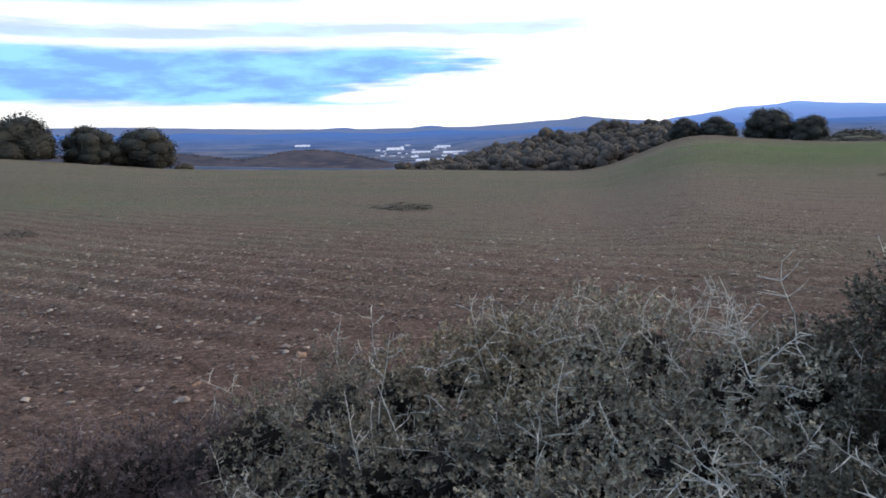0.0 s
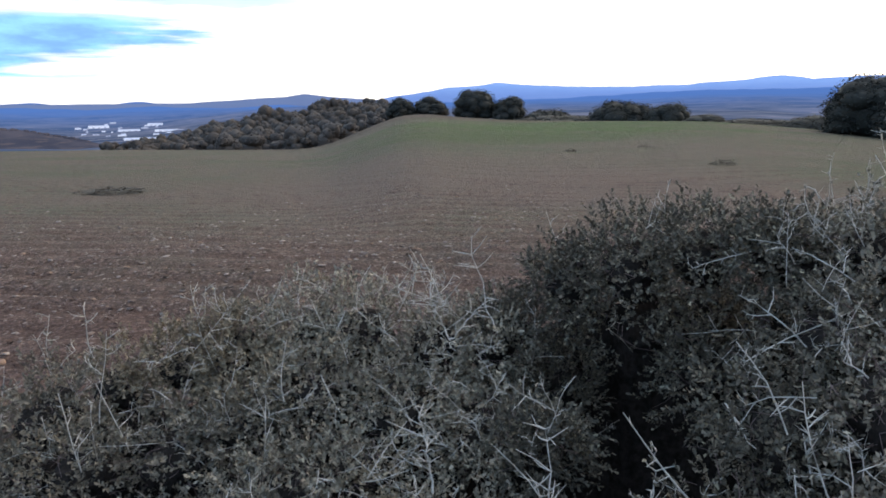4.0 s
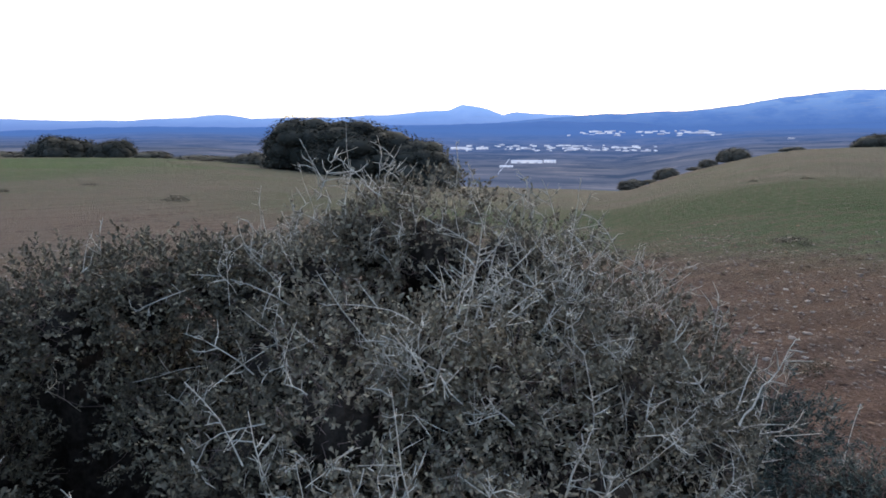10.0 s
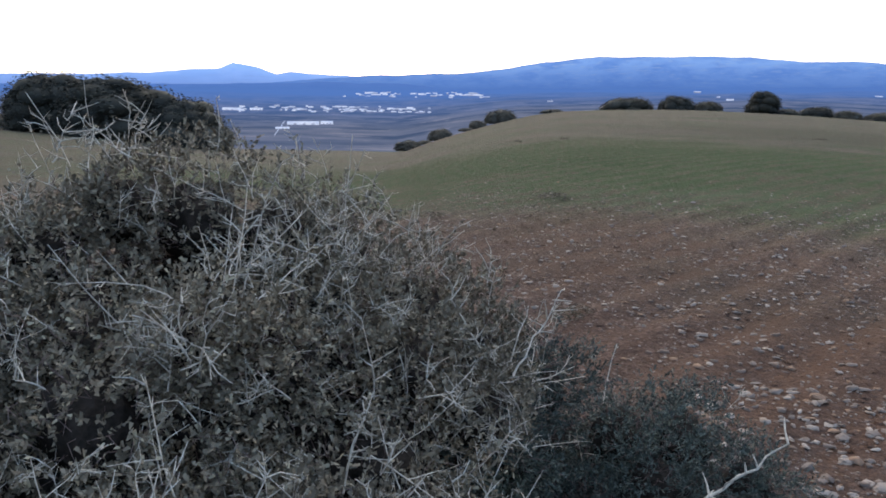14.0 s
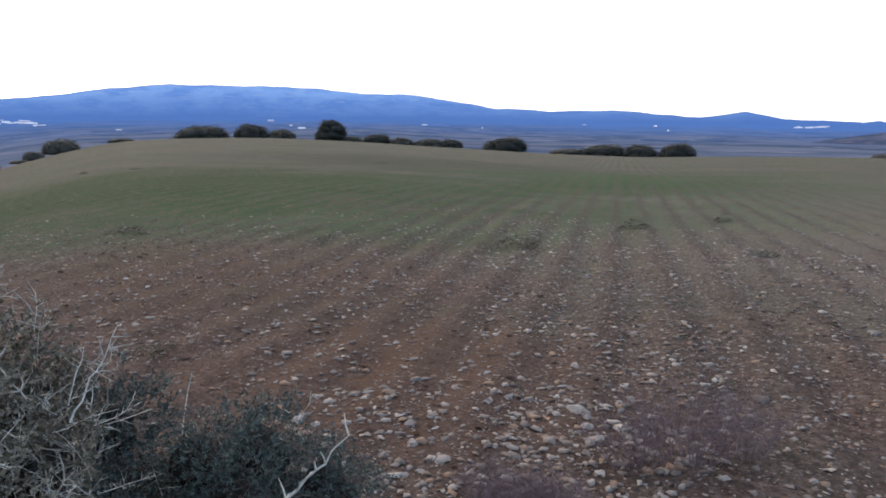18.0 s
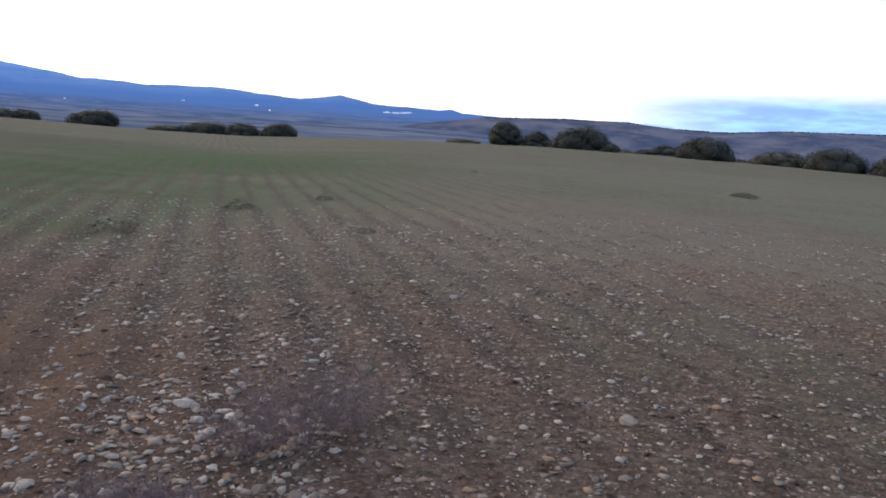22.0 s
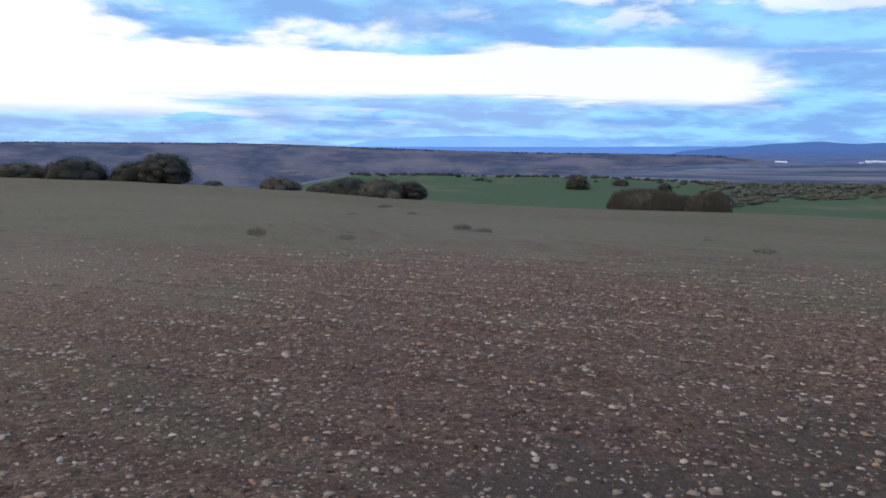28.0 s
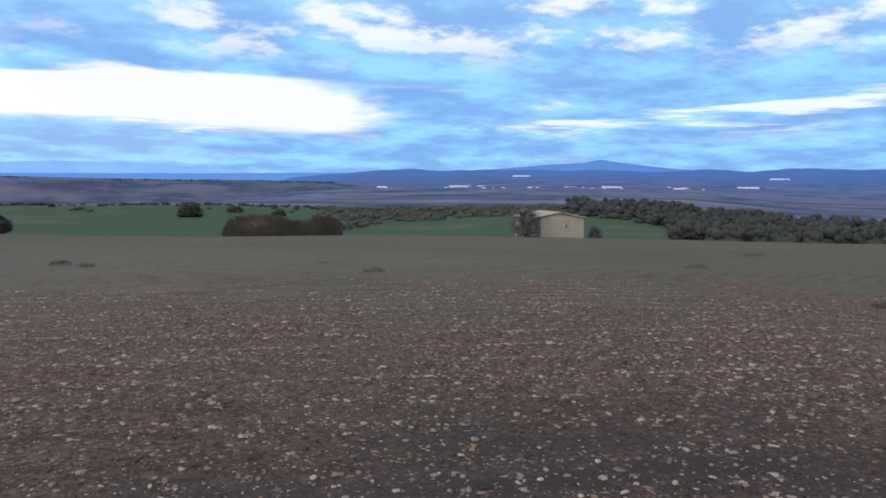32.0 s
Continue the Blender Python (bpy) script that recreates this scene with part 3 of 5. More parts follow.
def ridge(name, label, profile, rng_m, mat, depth=350, seed=1, jag=0.05, foot=-2.5):
    """A mountain range: heading and crest elevation angle, at one range."""
    az = np.arange(profile[0][0], profile[-1][0] + 0.01, 0.2)
    el = np.interp(az, [p[0] for p in profile], [p[1] for p in profile])
    el = el + jag * value_noise(az * 1.7, az * 0, seed, 4) * 0.5
    rows = []
    for k, (fr, back) in enumerate(((0.0, 0), (0.25, 0.1), (0.5, 0.22), (0.72, 0.38), (0.88, 0.6), (1.0, 1.0), (0.6, 1.6), (0.0, 2.2))):
        rr = rng_m + depth * back + depth * 0.10 * value_noise(az * 0.9, az * 0 + k * 0.7, seed + 3)
        e = foot + (el - foot) * fr
        rows.append(np.stack([rr * np.sin(np.radians(az)), rr * np.cos(np.radians(az)), EYE + rr * np.tan(np.radians(e))], -1))
    V = np.stack(rows, 1)
    n, m, _ = V.shape
    i, j = np.meshgrid(np.arange(n - 1), np.arange(m - 1), indexing="ij")
    f = np.stack([i * m + j, (i + 1) * m + j, (i + 1) * m + j + 1, i * m + j + 1], -1).reshape(-1, 4)
    tagged(new(name, quick_mesh(name, V.reshape(-1, 3), f[:, ::-1], [mat], None, True)), label, "mountain", kind="structure")


# ranges: haze sits in their colours, and they glow weakly
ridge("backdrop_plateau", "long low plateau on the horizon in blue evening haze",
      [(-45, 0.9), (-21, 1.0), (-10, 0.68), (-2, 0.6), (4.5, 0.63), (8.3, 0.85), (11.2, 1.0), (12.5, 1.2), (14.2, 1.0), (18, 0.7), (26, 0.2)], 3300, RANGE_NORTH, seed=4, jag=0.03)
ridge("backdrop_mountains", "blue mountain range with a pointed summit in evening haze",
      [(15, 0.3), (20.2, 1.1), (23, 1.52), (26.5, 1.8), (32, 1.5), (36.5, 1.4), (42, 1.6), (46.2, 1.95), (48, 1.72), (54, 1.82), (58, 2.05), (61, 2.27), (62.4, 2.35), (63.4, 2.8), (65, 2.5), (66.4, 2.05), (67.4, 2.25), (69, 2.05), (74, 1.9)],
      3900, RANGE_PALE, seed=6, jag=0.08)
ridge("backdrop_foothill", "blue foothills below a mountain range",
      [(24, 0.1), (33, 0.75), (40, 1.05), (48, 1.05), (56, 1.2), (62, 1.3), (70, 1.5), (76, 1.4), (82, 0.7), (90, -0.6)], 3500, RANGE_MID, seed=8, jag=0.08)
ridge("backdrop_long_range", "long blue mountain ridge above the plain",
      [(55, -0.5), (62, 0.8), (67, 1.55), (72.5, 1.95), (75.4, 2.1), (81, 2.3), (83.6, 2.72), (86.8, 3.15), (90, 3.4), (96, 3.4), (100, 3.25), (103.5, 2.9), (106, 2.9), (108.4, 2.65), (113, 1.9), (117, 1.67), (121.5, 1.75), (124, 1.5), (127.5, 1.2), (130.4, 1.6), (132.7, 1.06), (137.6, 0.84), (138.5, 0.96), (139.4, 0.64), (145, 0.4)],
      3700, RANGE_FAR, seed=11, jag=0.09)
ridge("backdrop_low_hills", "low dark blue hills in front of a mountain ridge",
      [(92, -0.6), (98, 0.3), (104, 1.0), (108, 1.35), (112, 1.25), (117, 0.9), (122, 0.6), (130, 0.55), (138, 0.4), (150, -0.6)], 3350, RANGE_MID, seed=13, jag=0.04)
# brown slope, its violet cast painted in as haze
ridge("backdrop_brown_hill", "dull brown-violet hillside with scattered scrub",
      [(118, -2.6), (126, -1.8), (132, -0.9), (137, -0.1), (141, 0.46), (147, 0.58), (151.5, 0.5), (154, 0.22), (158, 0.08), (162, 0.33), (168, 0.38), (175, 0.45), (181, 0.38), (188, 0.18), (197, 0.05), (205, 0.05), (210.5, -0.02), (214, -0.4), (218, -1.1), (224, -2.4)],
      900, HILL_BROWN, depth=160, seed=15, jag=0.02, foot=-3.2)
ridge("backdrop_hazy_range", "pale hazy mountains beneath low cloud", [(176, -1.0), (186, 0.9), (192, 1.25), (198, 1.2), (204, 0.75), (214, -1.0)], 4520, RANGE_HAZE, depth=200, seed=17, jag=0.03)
# misty land: a sheet in near-sky tones that stands in for horizon haze
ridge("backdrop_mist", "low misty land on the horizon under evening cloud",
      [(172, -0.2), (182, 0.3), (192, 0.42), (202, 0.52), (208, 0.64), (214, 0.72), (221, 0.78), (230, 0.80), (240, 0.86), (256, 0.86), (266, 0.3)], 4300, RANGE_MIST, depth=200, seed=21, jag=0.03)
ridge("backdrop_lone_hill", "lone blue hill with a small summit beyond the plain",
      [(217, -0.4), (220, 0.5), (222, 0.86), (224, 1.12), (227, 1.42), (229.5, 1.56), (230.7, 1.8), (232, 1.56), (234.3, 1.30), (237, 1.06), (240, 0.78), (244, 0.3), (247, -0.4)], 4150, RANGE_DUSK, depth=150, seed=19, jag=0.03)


# ---- trees and scrub ----
def lobes_of(rng, kind, squat=False):
    """Crown lobes in a unit crown one wide, one deep, one high: centre and radii."""
    out = []
    n, squash, body = {"oak": (30, 0.74, 0.335), "bush": (26, 0.66, 0.34), "grey": (16, 0.8, 0.26)}[kind]
    lean = rng.uniform(-0.06, 0.06, 2)
    for k in range(n):
        z = (k + 0.5) / n
        a = k * 2.4 + rng.uniform(-0.5, 0.5)
        ring = math.sqrt(max(1 - (z * 0.98) ** 2.3, 0.02)) * body * rng.uniform(0.72, 0.98)
        rad = rng.uniform(0.15, 0.24)
        out.append((np.array([math.cos(a) * ring + lean[0] * z, math.sin(a) * ring + lean[1] * z, 0.12 + z * squash * rng.uniform(0.84, 1.04)]), np.array([rad, rad, rad * rng.uniform(1.0, 1.25) * (1.9 if squat else 1)])))
        if squat:
            out[-1][0][2] = 0.05 + (out[-1][0][2] - 0.12) * 0.72
    out.append((np.array([0, 0, 0.34]), np.array([body * 1.12, body * 1.12, 0.46])))
    return out


def crown_mesh(seed, kind, leaf_mat, count, size, squat=False):
    """Leaf clumps over lobes, and a smaller dark body of branches and leaves inside."""
    rng = np.random.RandomState(seed)
    pieces = []
    lobes = lobes_of(rng, kind, squat)
    for c, rad in lobes:
        d = unit(rng.normal(0, 1, (count, 3)))
        shell = rng.uniform(0.76, 1.02, (count, 1)) + 0.09 * value_noise(d[:, :1] * 4, d[:, 1:2] * 4 + d[:, 2:] * 3, seed)
        p = c + d * rad * shell
        keep = p[:, 2] > 0.0
        pieces.append(leaf_quads(rng, p[keep], d[keep] + (0, 0, 0.15), size, size * 0.75, 0.6))
    v, f = merge(pieces)
    leaf = quick_mesh("crown", v, f, [leaf_mat])
    bm = bmesh.new()
    for c, rad in lobes:
        r = bmesh.ops.create_icosphere(bm, subdivisions=2, radius=0.42 if kind == "grey" else 0.74)
        for q in r["verts"]:
            q.co = Vector(c + np.array(q.co) * rad * (1 + 0.16 * noise.noise(q.co * 3.5 + Vector(c) * 9)))
            q.co.z = max(q.co.z, 0.0)
    core = from_bm("inner_crown", bm, leaf_mat)
    core.polygons.foreach_set("use_smooth", np.ones(len(core.polygons), bool))
    return leaf, core


def trunk_mesh(seed):
    rng = np.random.RandomState(seed)
    lines, radii = [], []
    for k in range(5):
        a = k * 1.26 + rng.uniform(-0.3, 0.3)
        lean = 0.04 if k == 0 else 0.2
        t = np.linspace(0, 1, 6)
        x, y = math.cos(a) * lean * t ** 1.5, math.sin(a) * lean * t ** 1.5
        lines.append(np.stack([x, y, -0.05 + t * 0.6], -1))
        radii.append(np.linspace(0.045, 0.012, 6))
    v, f = tubes(np.array(lines), np.array(radii), 7)
    return quick_mesh("trunk", v, f, [BARK], None, True)


PROTO = {}
for kind, mat, count, size, kinds in (("oak", OAK_LEAF, 430, 0.031, 5), ("bush", SCRUB_LEAF, 430, 0.033, 4), ("grey", GREY_LEAF, 480, 0.028, 2)):
    PROTO[kind, False] = [(*crown_mesh(50 + k, kind, mat, count, size), trunk_mesh(70 + k)) for k in range(kinds)]
    PROTO[kind, True] = [(*crown_mesh(60 + k, kind, mat, count, size * 1.1, True), trunk_mesh(80 + k)) for k in range(3)]

TEXT = {
    "oak": ("holm_oak", "dark evergreen holm oak with a dense rounded crown by the field", "tree"),
    "bush": ("scrub_bush", "low olive-brown scrub bush spreading along the field's edge", "bush"),
    "grey": ("bare_bush", "grey leafless bush growing against a stone hut", "bush"),
}


def plant(kind, az, r, w, h, k, sink=0.04, group="trees round the field"):
    name, label, cat = TEXT[kind]
    kinds = PROTO[kind, h < 0.5 * w]
    crown, core, trunk = kinds[k % len(kinds)]
    top = new(name)
    top.empty_display_size = 0.2
    p = spot(az, r)
    top.matrix_basis = Matrix.Translation(p - Vector((0, 0, h * sink))) @ Matrix.Rotation(k * 1.9, 4, "Z") @ Matrix.Diagonal((w * 1.24, w * 1.24, h * 1.14, 1))
    tagged(top, label, cat, group)
    part("crown", crown, top)
    part("inner_crown", core, top)
    part("trunk", trunk, top)


# heading, range, width, height
OAKS_NORTH = [(-27.5, 102, 10.2, 4.9), (-22.3, 104, 6.2, 4.3), (-19.2, 106, 7.5, 4.6), (19.5, 153, 5.3, 3.7), (21.7, 154, 6.6, 3.4), (25.0, 143, 7.7, 4.8), (27.4, 140, 5.6, 4.1),
              (30.1, 138, 8.0, 2.6), (35.8, 124, 9.6, 3.6), (38.6, 119, 6.4, 2.9), (51.5, 78, 7.2, 4.9), (55.9, 74, 9.4, 5.0), (59.6, 72, 7.0, 3.9)]
OAKS_EAST = [(91.6, 136, 8.2, 2.4), (95.2, 138, 5.6, 2.7), (100.8, 137, 5.0, 3.3), (104.1, 140, 5.1, 1.9), (109.7, 139, 4.4, 1.8), (113.6, 138, 7.6, 2.5), (120.9, 136, 7.5, 2.1),
             (123.5, 134, 5.8, 2.2), (126.0, 133, 5.8, 2.3), (142.7, 122, 5.1, 3.3), (145.0, 130, 4.6, 2.8), (148.1, 118, 8.5, 3.3)]
OAKS_SOUTH = [(152.7, 138, 4.0, 1.9), (154.4, 136, 5.2, 2.6), (156.8, 113, 7.6, 2.9), (165.1, 108, 7.0, 2.8), (168.8, 106, 5.4, 2.6), (170.8, 103, 6.2, 3.4), (183.8, 98, 5.6, 2.3),
              (188.3, 92, 3.8, 2.0), (200.7, 185, 5.0, 3.0), (210.4, 150, 5.6, 2.7), (206.9, 190, 3.2, 1.6), (203.8, 200, 4.0, 1.6)]
SCRUB_NORTH = [(-16.6, 110, 2.4, 0.9), (31.0, 136, 15.0, 1.7), (33.5, 130, 7.0, 1.3), (41.1, 112, 5.4, 1.3), (44.6, 104, 9.0, 1.1), (48.2, 92, 6.0, 1.7), (61.4, 71, 4.5, 2.5), (50.0, 84, 4.0, 1.7)]
SCRUB_EAST = [(82.6, 118, 4.6, 2.1), (86.4, 127, 3.6, 0.7), (76.1, 100, 2.4, 1.3), (78.2, 106, 3.3, 1.6), (75.6, 96, 2.4, 1.2), (77.2, 102, 2.2, 0.5), (80.2, 110, 2.4, 0.5), (81.0, 113, 2.6, 1.2), (97.3, 138, 4.6, 1.8), (102.2, 138, 4.4, 1.1),
              (106.0, 138, 4.1, 1.5), (108.1, 138, 5.6, 1.6), (118.4, 136, 6.5, 1.1), (139.5, 130, 6.0, 1.1)]
SCRUB_SOUTH = [(150.1, 116, 3.7, 1.4), (151.2, 136, 4.0, 1.6), (159.4, 122, 3.6, 0.9), (161.8, 114, 7.1, 2.0), (174.0, 112, 2.8, 1.0), (178.7, 100, 4.8, 1.7), (181.7, 106, 4.6, 1.8), (186.2, 90, 5.0, 2.4)]
k = 0
for kind, groups in (("oak", (OAKS_NORTH, OAKS_EAST, OAKS_SOUTH)), ("bush", (SCRUB_NORTH, SCRUB_EAST, SCRUB_SOUTH))):
    for rows in groups:
        for az, r, w, h in rows:
            k += 1
            plant(kind, az, r, w, h, k)
plant("grey", 225.2, 96, 4.4, 3.3, 1, group="bushes by the hut")
plant("grey", 230.3, 104, 2.2, 1.7, 2, group="bushes by the hut")


def thicket(az, r, wide, deep, tall, seed):
    """A broad flat-topped thicket of upright shoots springing from one root stock."""
    rng = np.random.RandomState(seed)
    top = new("shoot_thicket")
    base = spot(az, r)
    top.matrix_basis = Matrix.Translation(base) @ Matrix.Rotation(radians(-az), 4, "Z")
    tagged(top, "broad grey-brown thicket of upright leafless shoots beside a crop field", "bush", "thickets by the crop field")
    n = 5200
    a, d = rng.uniform(0, 2 * np.pi, n), np.sqrt(rng.uniform(0, 1, n))
    x, y = np.cos(a) * d * wide / 2, np.sin(a) * d * deep / 2
    roof = tall * np.sqrt(np.clip(1 - d ** 3.2, 0.03, 1)) * (0.86 + 0.14 * value_noise(x * 1.3, y * 1.3, seed, 3))
    foot = np.stack([x * 0.93, y * 0.93, np.full(n, -0.3)], -1)
    tip = np.stack([x * 1.03, y * 1.03, roof * rng.uniform(0.55, 1.0, n)], -1)
    u = np.linspace(0, 1, 4)[None, :, None]
    lines = foot[:, None] + (tip - foot)[:, None] * u + rng.normal(0, 0.06, (n, 4, 3)) * u
    v, f = tubes(lines, np.repeat([[0.035, 0.03, 0.022, 0.010]], n, 0))
    tagged(part("shoot_growth", quick_mesh("shoot_growth", v, f, [BRUSH]), top, "grey-brown upright shoots"), kind="stuff")
    m = 16000
    pick = rng.randint(0, n, m)
    at = foot[pick] + (tip - foot)[pick] * rng.uniform(0.45, 1.0, (m, 1)) + rng.normal(0, 0.05, (m, 3))
    v, f = leaf_quads(rng, at, np.tile([0.0, -0.4, 0.5], (m, 1)), 0.16, 0.09, 0.6)
    tagged(part("foliage", quick_mesh("foliage", v, f, [BRUSH]), top, "sparse dull leaves"), kind="stuff")
    bm = bmesh.new()
    r0 = bmesh.ops.create_icosphere(bm, subdivisions=3, radius=1.0)
    for q in r0["verts"]:
        k = 1 + 0.12 * noise.noise(q.co * 4)
        q.co = Vector((q.co.x * wide * 0.43 * k, q.co.y * deep * 0.42 * k, max(q.co.z, -0.2) * tall * 0.72 * k))
    part("inner_core", from_bm("inner_core", bm, BRUSH), top, "dark dense inner shoots")


thicket(205.6, 97, 9.4, 5.0, 3.3, 91)
thicket(209.4, 98, 7.0, 4.6, 2.9, 92)


def ball():
    """A round lump: corners and triangles."""
    bm = bmesh.new()
    bmesh.ops.create_icosphere(bm, subdivisions=1, radius=1.0)
    bm.verts.ensure_lookup_table()
    out = np.array([list(v.co) for v in bm.verts]), np.array([[v.index for v in f.verts] for f in bm.faces])
    bm.free()
    return out


BALL_V, BALL_F = ball()


def woodland(name, label, spots, mat, seed, low=1.0):
    """Far woods: one mesh of many lumpy crowns, each a few dense lobes covered with leaf clumps. spots: x, y, z, width, height."""
    rng = np.random.RandomState(seed)
    pieces = []
    for x, y, z, w, h in spots:
        h = h * low
        for _ in range(5):
            c = np.array([x, y, z + h * 0.45]) + rng.uniform(-0.36, 0.36, 3) * (w, w, h * 0.75)
            rad = np.array([w * 0.25, w * 0.25, h * 0.30]) * rng.uniform(0.75, 1.2)
            bump = 1 + 0.2 * value_noise(BALL_V[:, 0] * 3 + x, BALL_V[:, 1] * 3 + BALL_V[:, 2] * 2 + y, seed, 2)
            pieces.append((c + BALL_V * rad * bump[:, None] * 0.92, BALL_F))
            d = unit(rng.normal(0, 1, (56, 3)) - 0.5 * unit(np.array([x, y, 0])))
            d[:, 2] = np.abs(d[:, 2]) * 1.2 - 0.35
            p = c + d * rad * rng.uniform(0.86, 1.08, (56, 1))
            v, f = leaf_quads(rng, p, d, w * 0.068, w * 0.056, 0.55)
            pieces.append((v, np.concatenate([f[:, :3], f[:, [0, 2, 3]]])))
        if rng.uniform() < 0.8:  # dark low growth between the crowns
            pieces.append((np.array([x, y, z + h * 0.2]) + BALL_V * (w * 0.5, w * 0.5, h * 0.3), BALL_F))
    v, f = merge(pieces)
    tagged(new(name, quick_mesh(name, v, f, [mat], None, True)), label, "woodland", kind="stuff")


def wood_spots(seed, n, az0, az1, near, far, size):
    """Crowns over a stretch of land, from near(az) to far metres off."""
    rng = np.random.RandomState(seed)
    out = []
    for _ in range(n):
        az = rng.uniform(az0, az1)
        r = rng.uniform(near(az), far)
        p, w = spot(az, r), rng.uniform(*size) * (float(np.interp(az, (-1, 7), (0.5, 1))) if az < 20 else 1)
        out.append((p.x, p.y, p.z, w, w * rng.uniform(0.62, 0.85)))
    return out


woodland("wooded_hill", "dense grey-brown evergreen wood covering a hill", wood_spots(21, 380, -1.0, 18.6, lambda a: np.interp(a, [-1, 13, 15.5, 18.6], [130, 124, 134, 158]), 212, (3.6, 6.4)), HILL_LEAF, 23)
woodland("valley_wood", "grey-green scrub wood in the dip beyond the crop field", wood_spots(25, 520, 209.5, 228, lambda a: np.interp(a, [209.5, 212.3, 216.6, 223.8, 228], [122, 158, 181, 200, 200]), 250, (1.0, 3.9)), VALLEY_LEAF, 27, 0.5)
woodland("far_wood", "dark evergreen wood on the slope above the plain", wood_spots(29, 640, 228.5, 256, lambda a: np.interp(a, [228, 230.5, 235.5, 236.5, 256], [198, 192, 174, 124, 112]), 245, (2.4, 4.6)), WOOD_LEAF, 31)
woodland("hedgerow_wood", "line of dark trees along the far crop field", wood_spots(33, 170, 184, 214, lambda a: 212 + 14 * math.sin(a * 0.9), 245, (0.7, 2.4)), WOOD_LEAF, 35, 0.55)
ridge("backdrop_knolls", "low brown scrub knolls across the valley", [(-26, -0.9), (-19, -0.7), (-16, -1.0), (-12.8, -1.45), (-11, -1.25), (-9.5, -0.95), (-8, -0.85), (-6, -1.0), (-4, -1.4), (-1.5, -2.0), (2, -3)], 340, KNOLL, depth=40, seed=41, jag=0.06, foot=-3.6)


def ridge_scrub(name, label, az0, az1, rng_m, crest, step, size, mat, seed):
    """Low scrub along a far hill's top: one mesh of small lumps."""
    rng = np.random.RandomState(seed)
    pieces = []
    for az in np.arange(az0, az1, step):
        if rng.uniform() < 0.12:
            continue
        el = float(np.interp(az, [c[0] for c in crest], [c[1] for c in crest]))
        rr = rng_m * rng.uniform(0.985, 1.0)
        h = heading(az + rng.uniform(-step, step) * 0.4) * rr
        w = rng.uniform(*size)
        c = np.array([h.x, h.y, EYE + rr * math.tan(radians(el)) - w * 0.12])
        bump = 1 + 0.25 * value_noise(BALL_V[:, 0] * 3 + az, BALL_V[:, 1] * 3 + BALL_V[:, 2] * 2, seed, 2)
        pieces.append((c + BALL_V * bump[:, None] * (w, w, w * rng.uniform(0.35, 0.6)), BALL_F))
    v, f = merge(pieces)
    tagged(new(name, quick_mesh(name, v, f, [mat], None, True)), label, "scrub", kind="stuff")


BROWN_CREST = [(132, -0.9), (137, -0.1), (141, 0.46), (147, 0.58), (151.5, 0.5), (154, 0.22), (158, 0.08), (162, 0.33), (168, 0.38), (175, 0.45), (181, 0.38), (188, 0.18), (197, 0.05), (205, 0.05), (210.5, -0.02)]
ridge_scrub("hilltop_scrub", "thin dark line of scrub along a far hilltop", 141, 211, 1062, BROWN_CREST, 0.10, (0.9, 2.2), RIDGE_SCRUB, 43)
KNOLL_CREST = [(-26, -0.9), (-19, -0.7), (-16, -1.0), (-12.8, -1.45), (-11, -1.25), (-9.5, -0.95), (-8, -0.85), (-6, -1.0), (-4, -1.4), (-1.5, -2.0)]
ridge_scrub("knoll_scrub", "low dark scrub along the tops of brown knolls", -25, -2, 380, KNOLL_CREST, 0.22, (0.7, 1.7), KNOLL, 45)


# ---- stone hut ----
def box_mesh(name, size, mat, bevel=0.0):
    bm = bmesh.new()
    bmesh.ops.create_cube(bm, size=1)
    for v in bm.verts:
        v.co = Vector((v.co.x * size[0], v.co.y * size[1], v.co.z * size[2]))
    if bevel:
        bmesh.ops.bevel(bm, geom=bm.edges[:], offset=bevel, segments=1, affect="EDGES")
    return from_bm(name, bm, mat)


TILE = mat_plain("weathered_roof_tile", (0.46, 0.41, 0.34), 0.9, 0.6, 5)
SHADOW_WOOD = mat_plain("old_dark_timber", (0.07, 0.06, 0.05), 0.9)


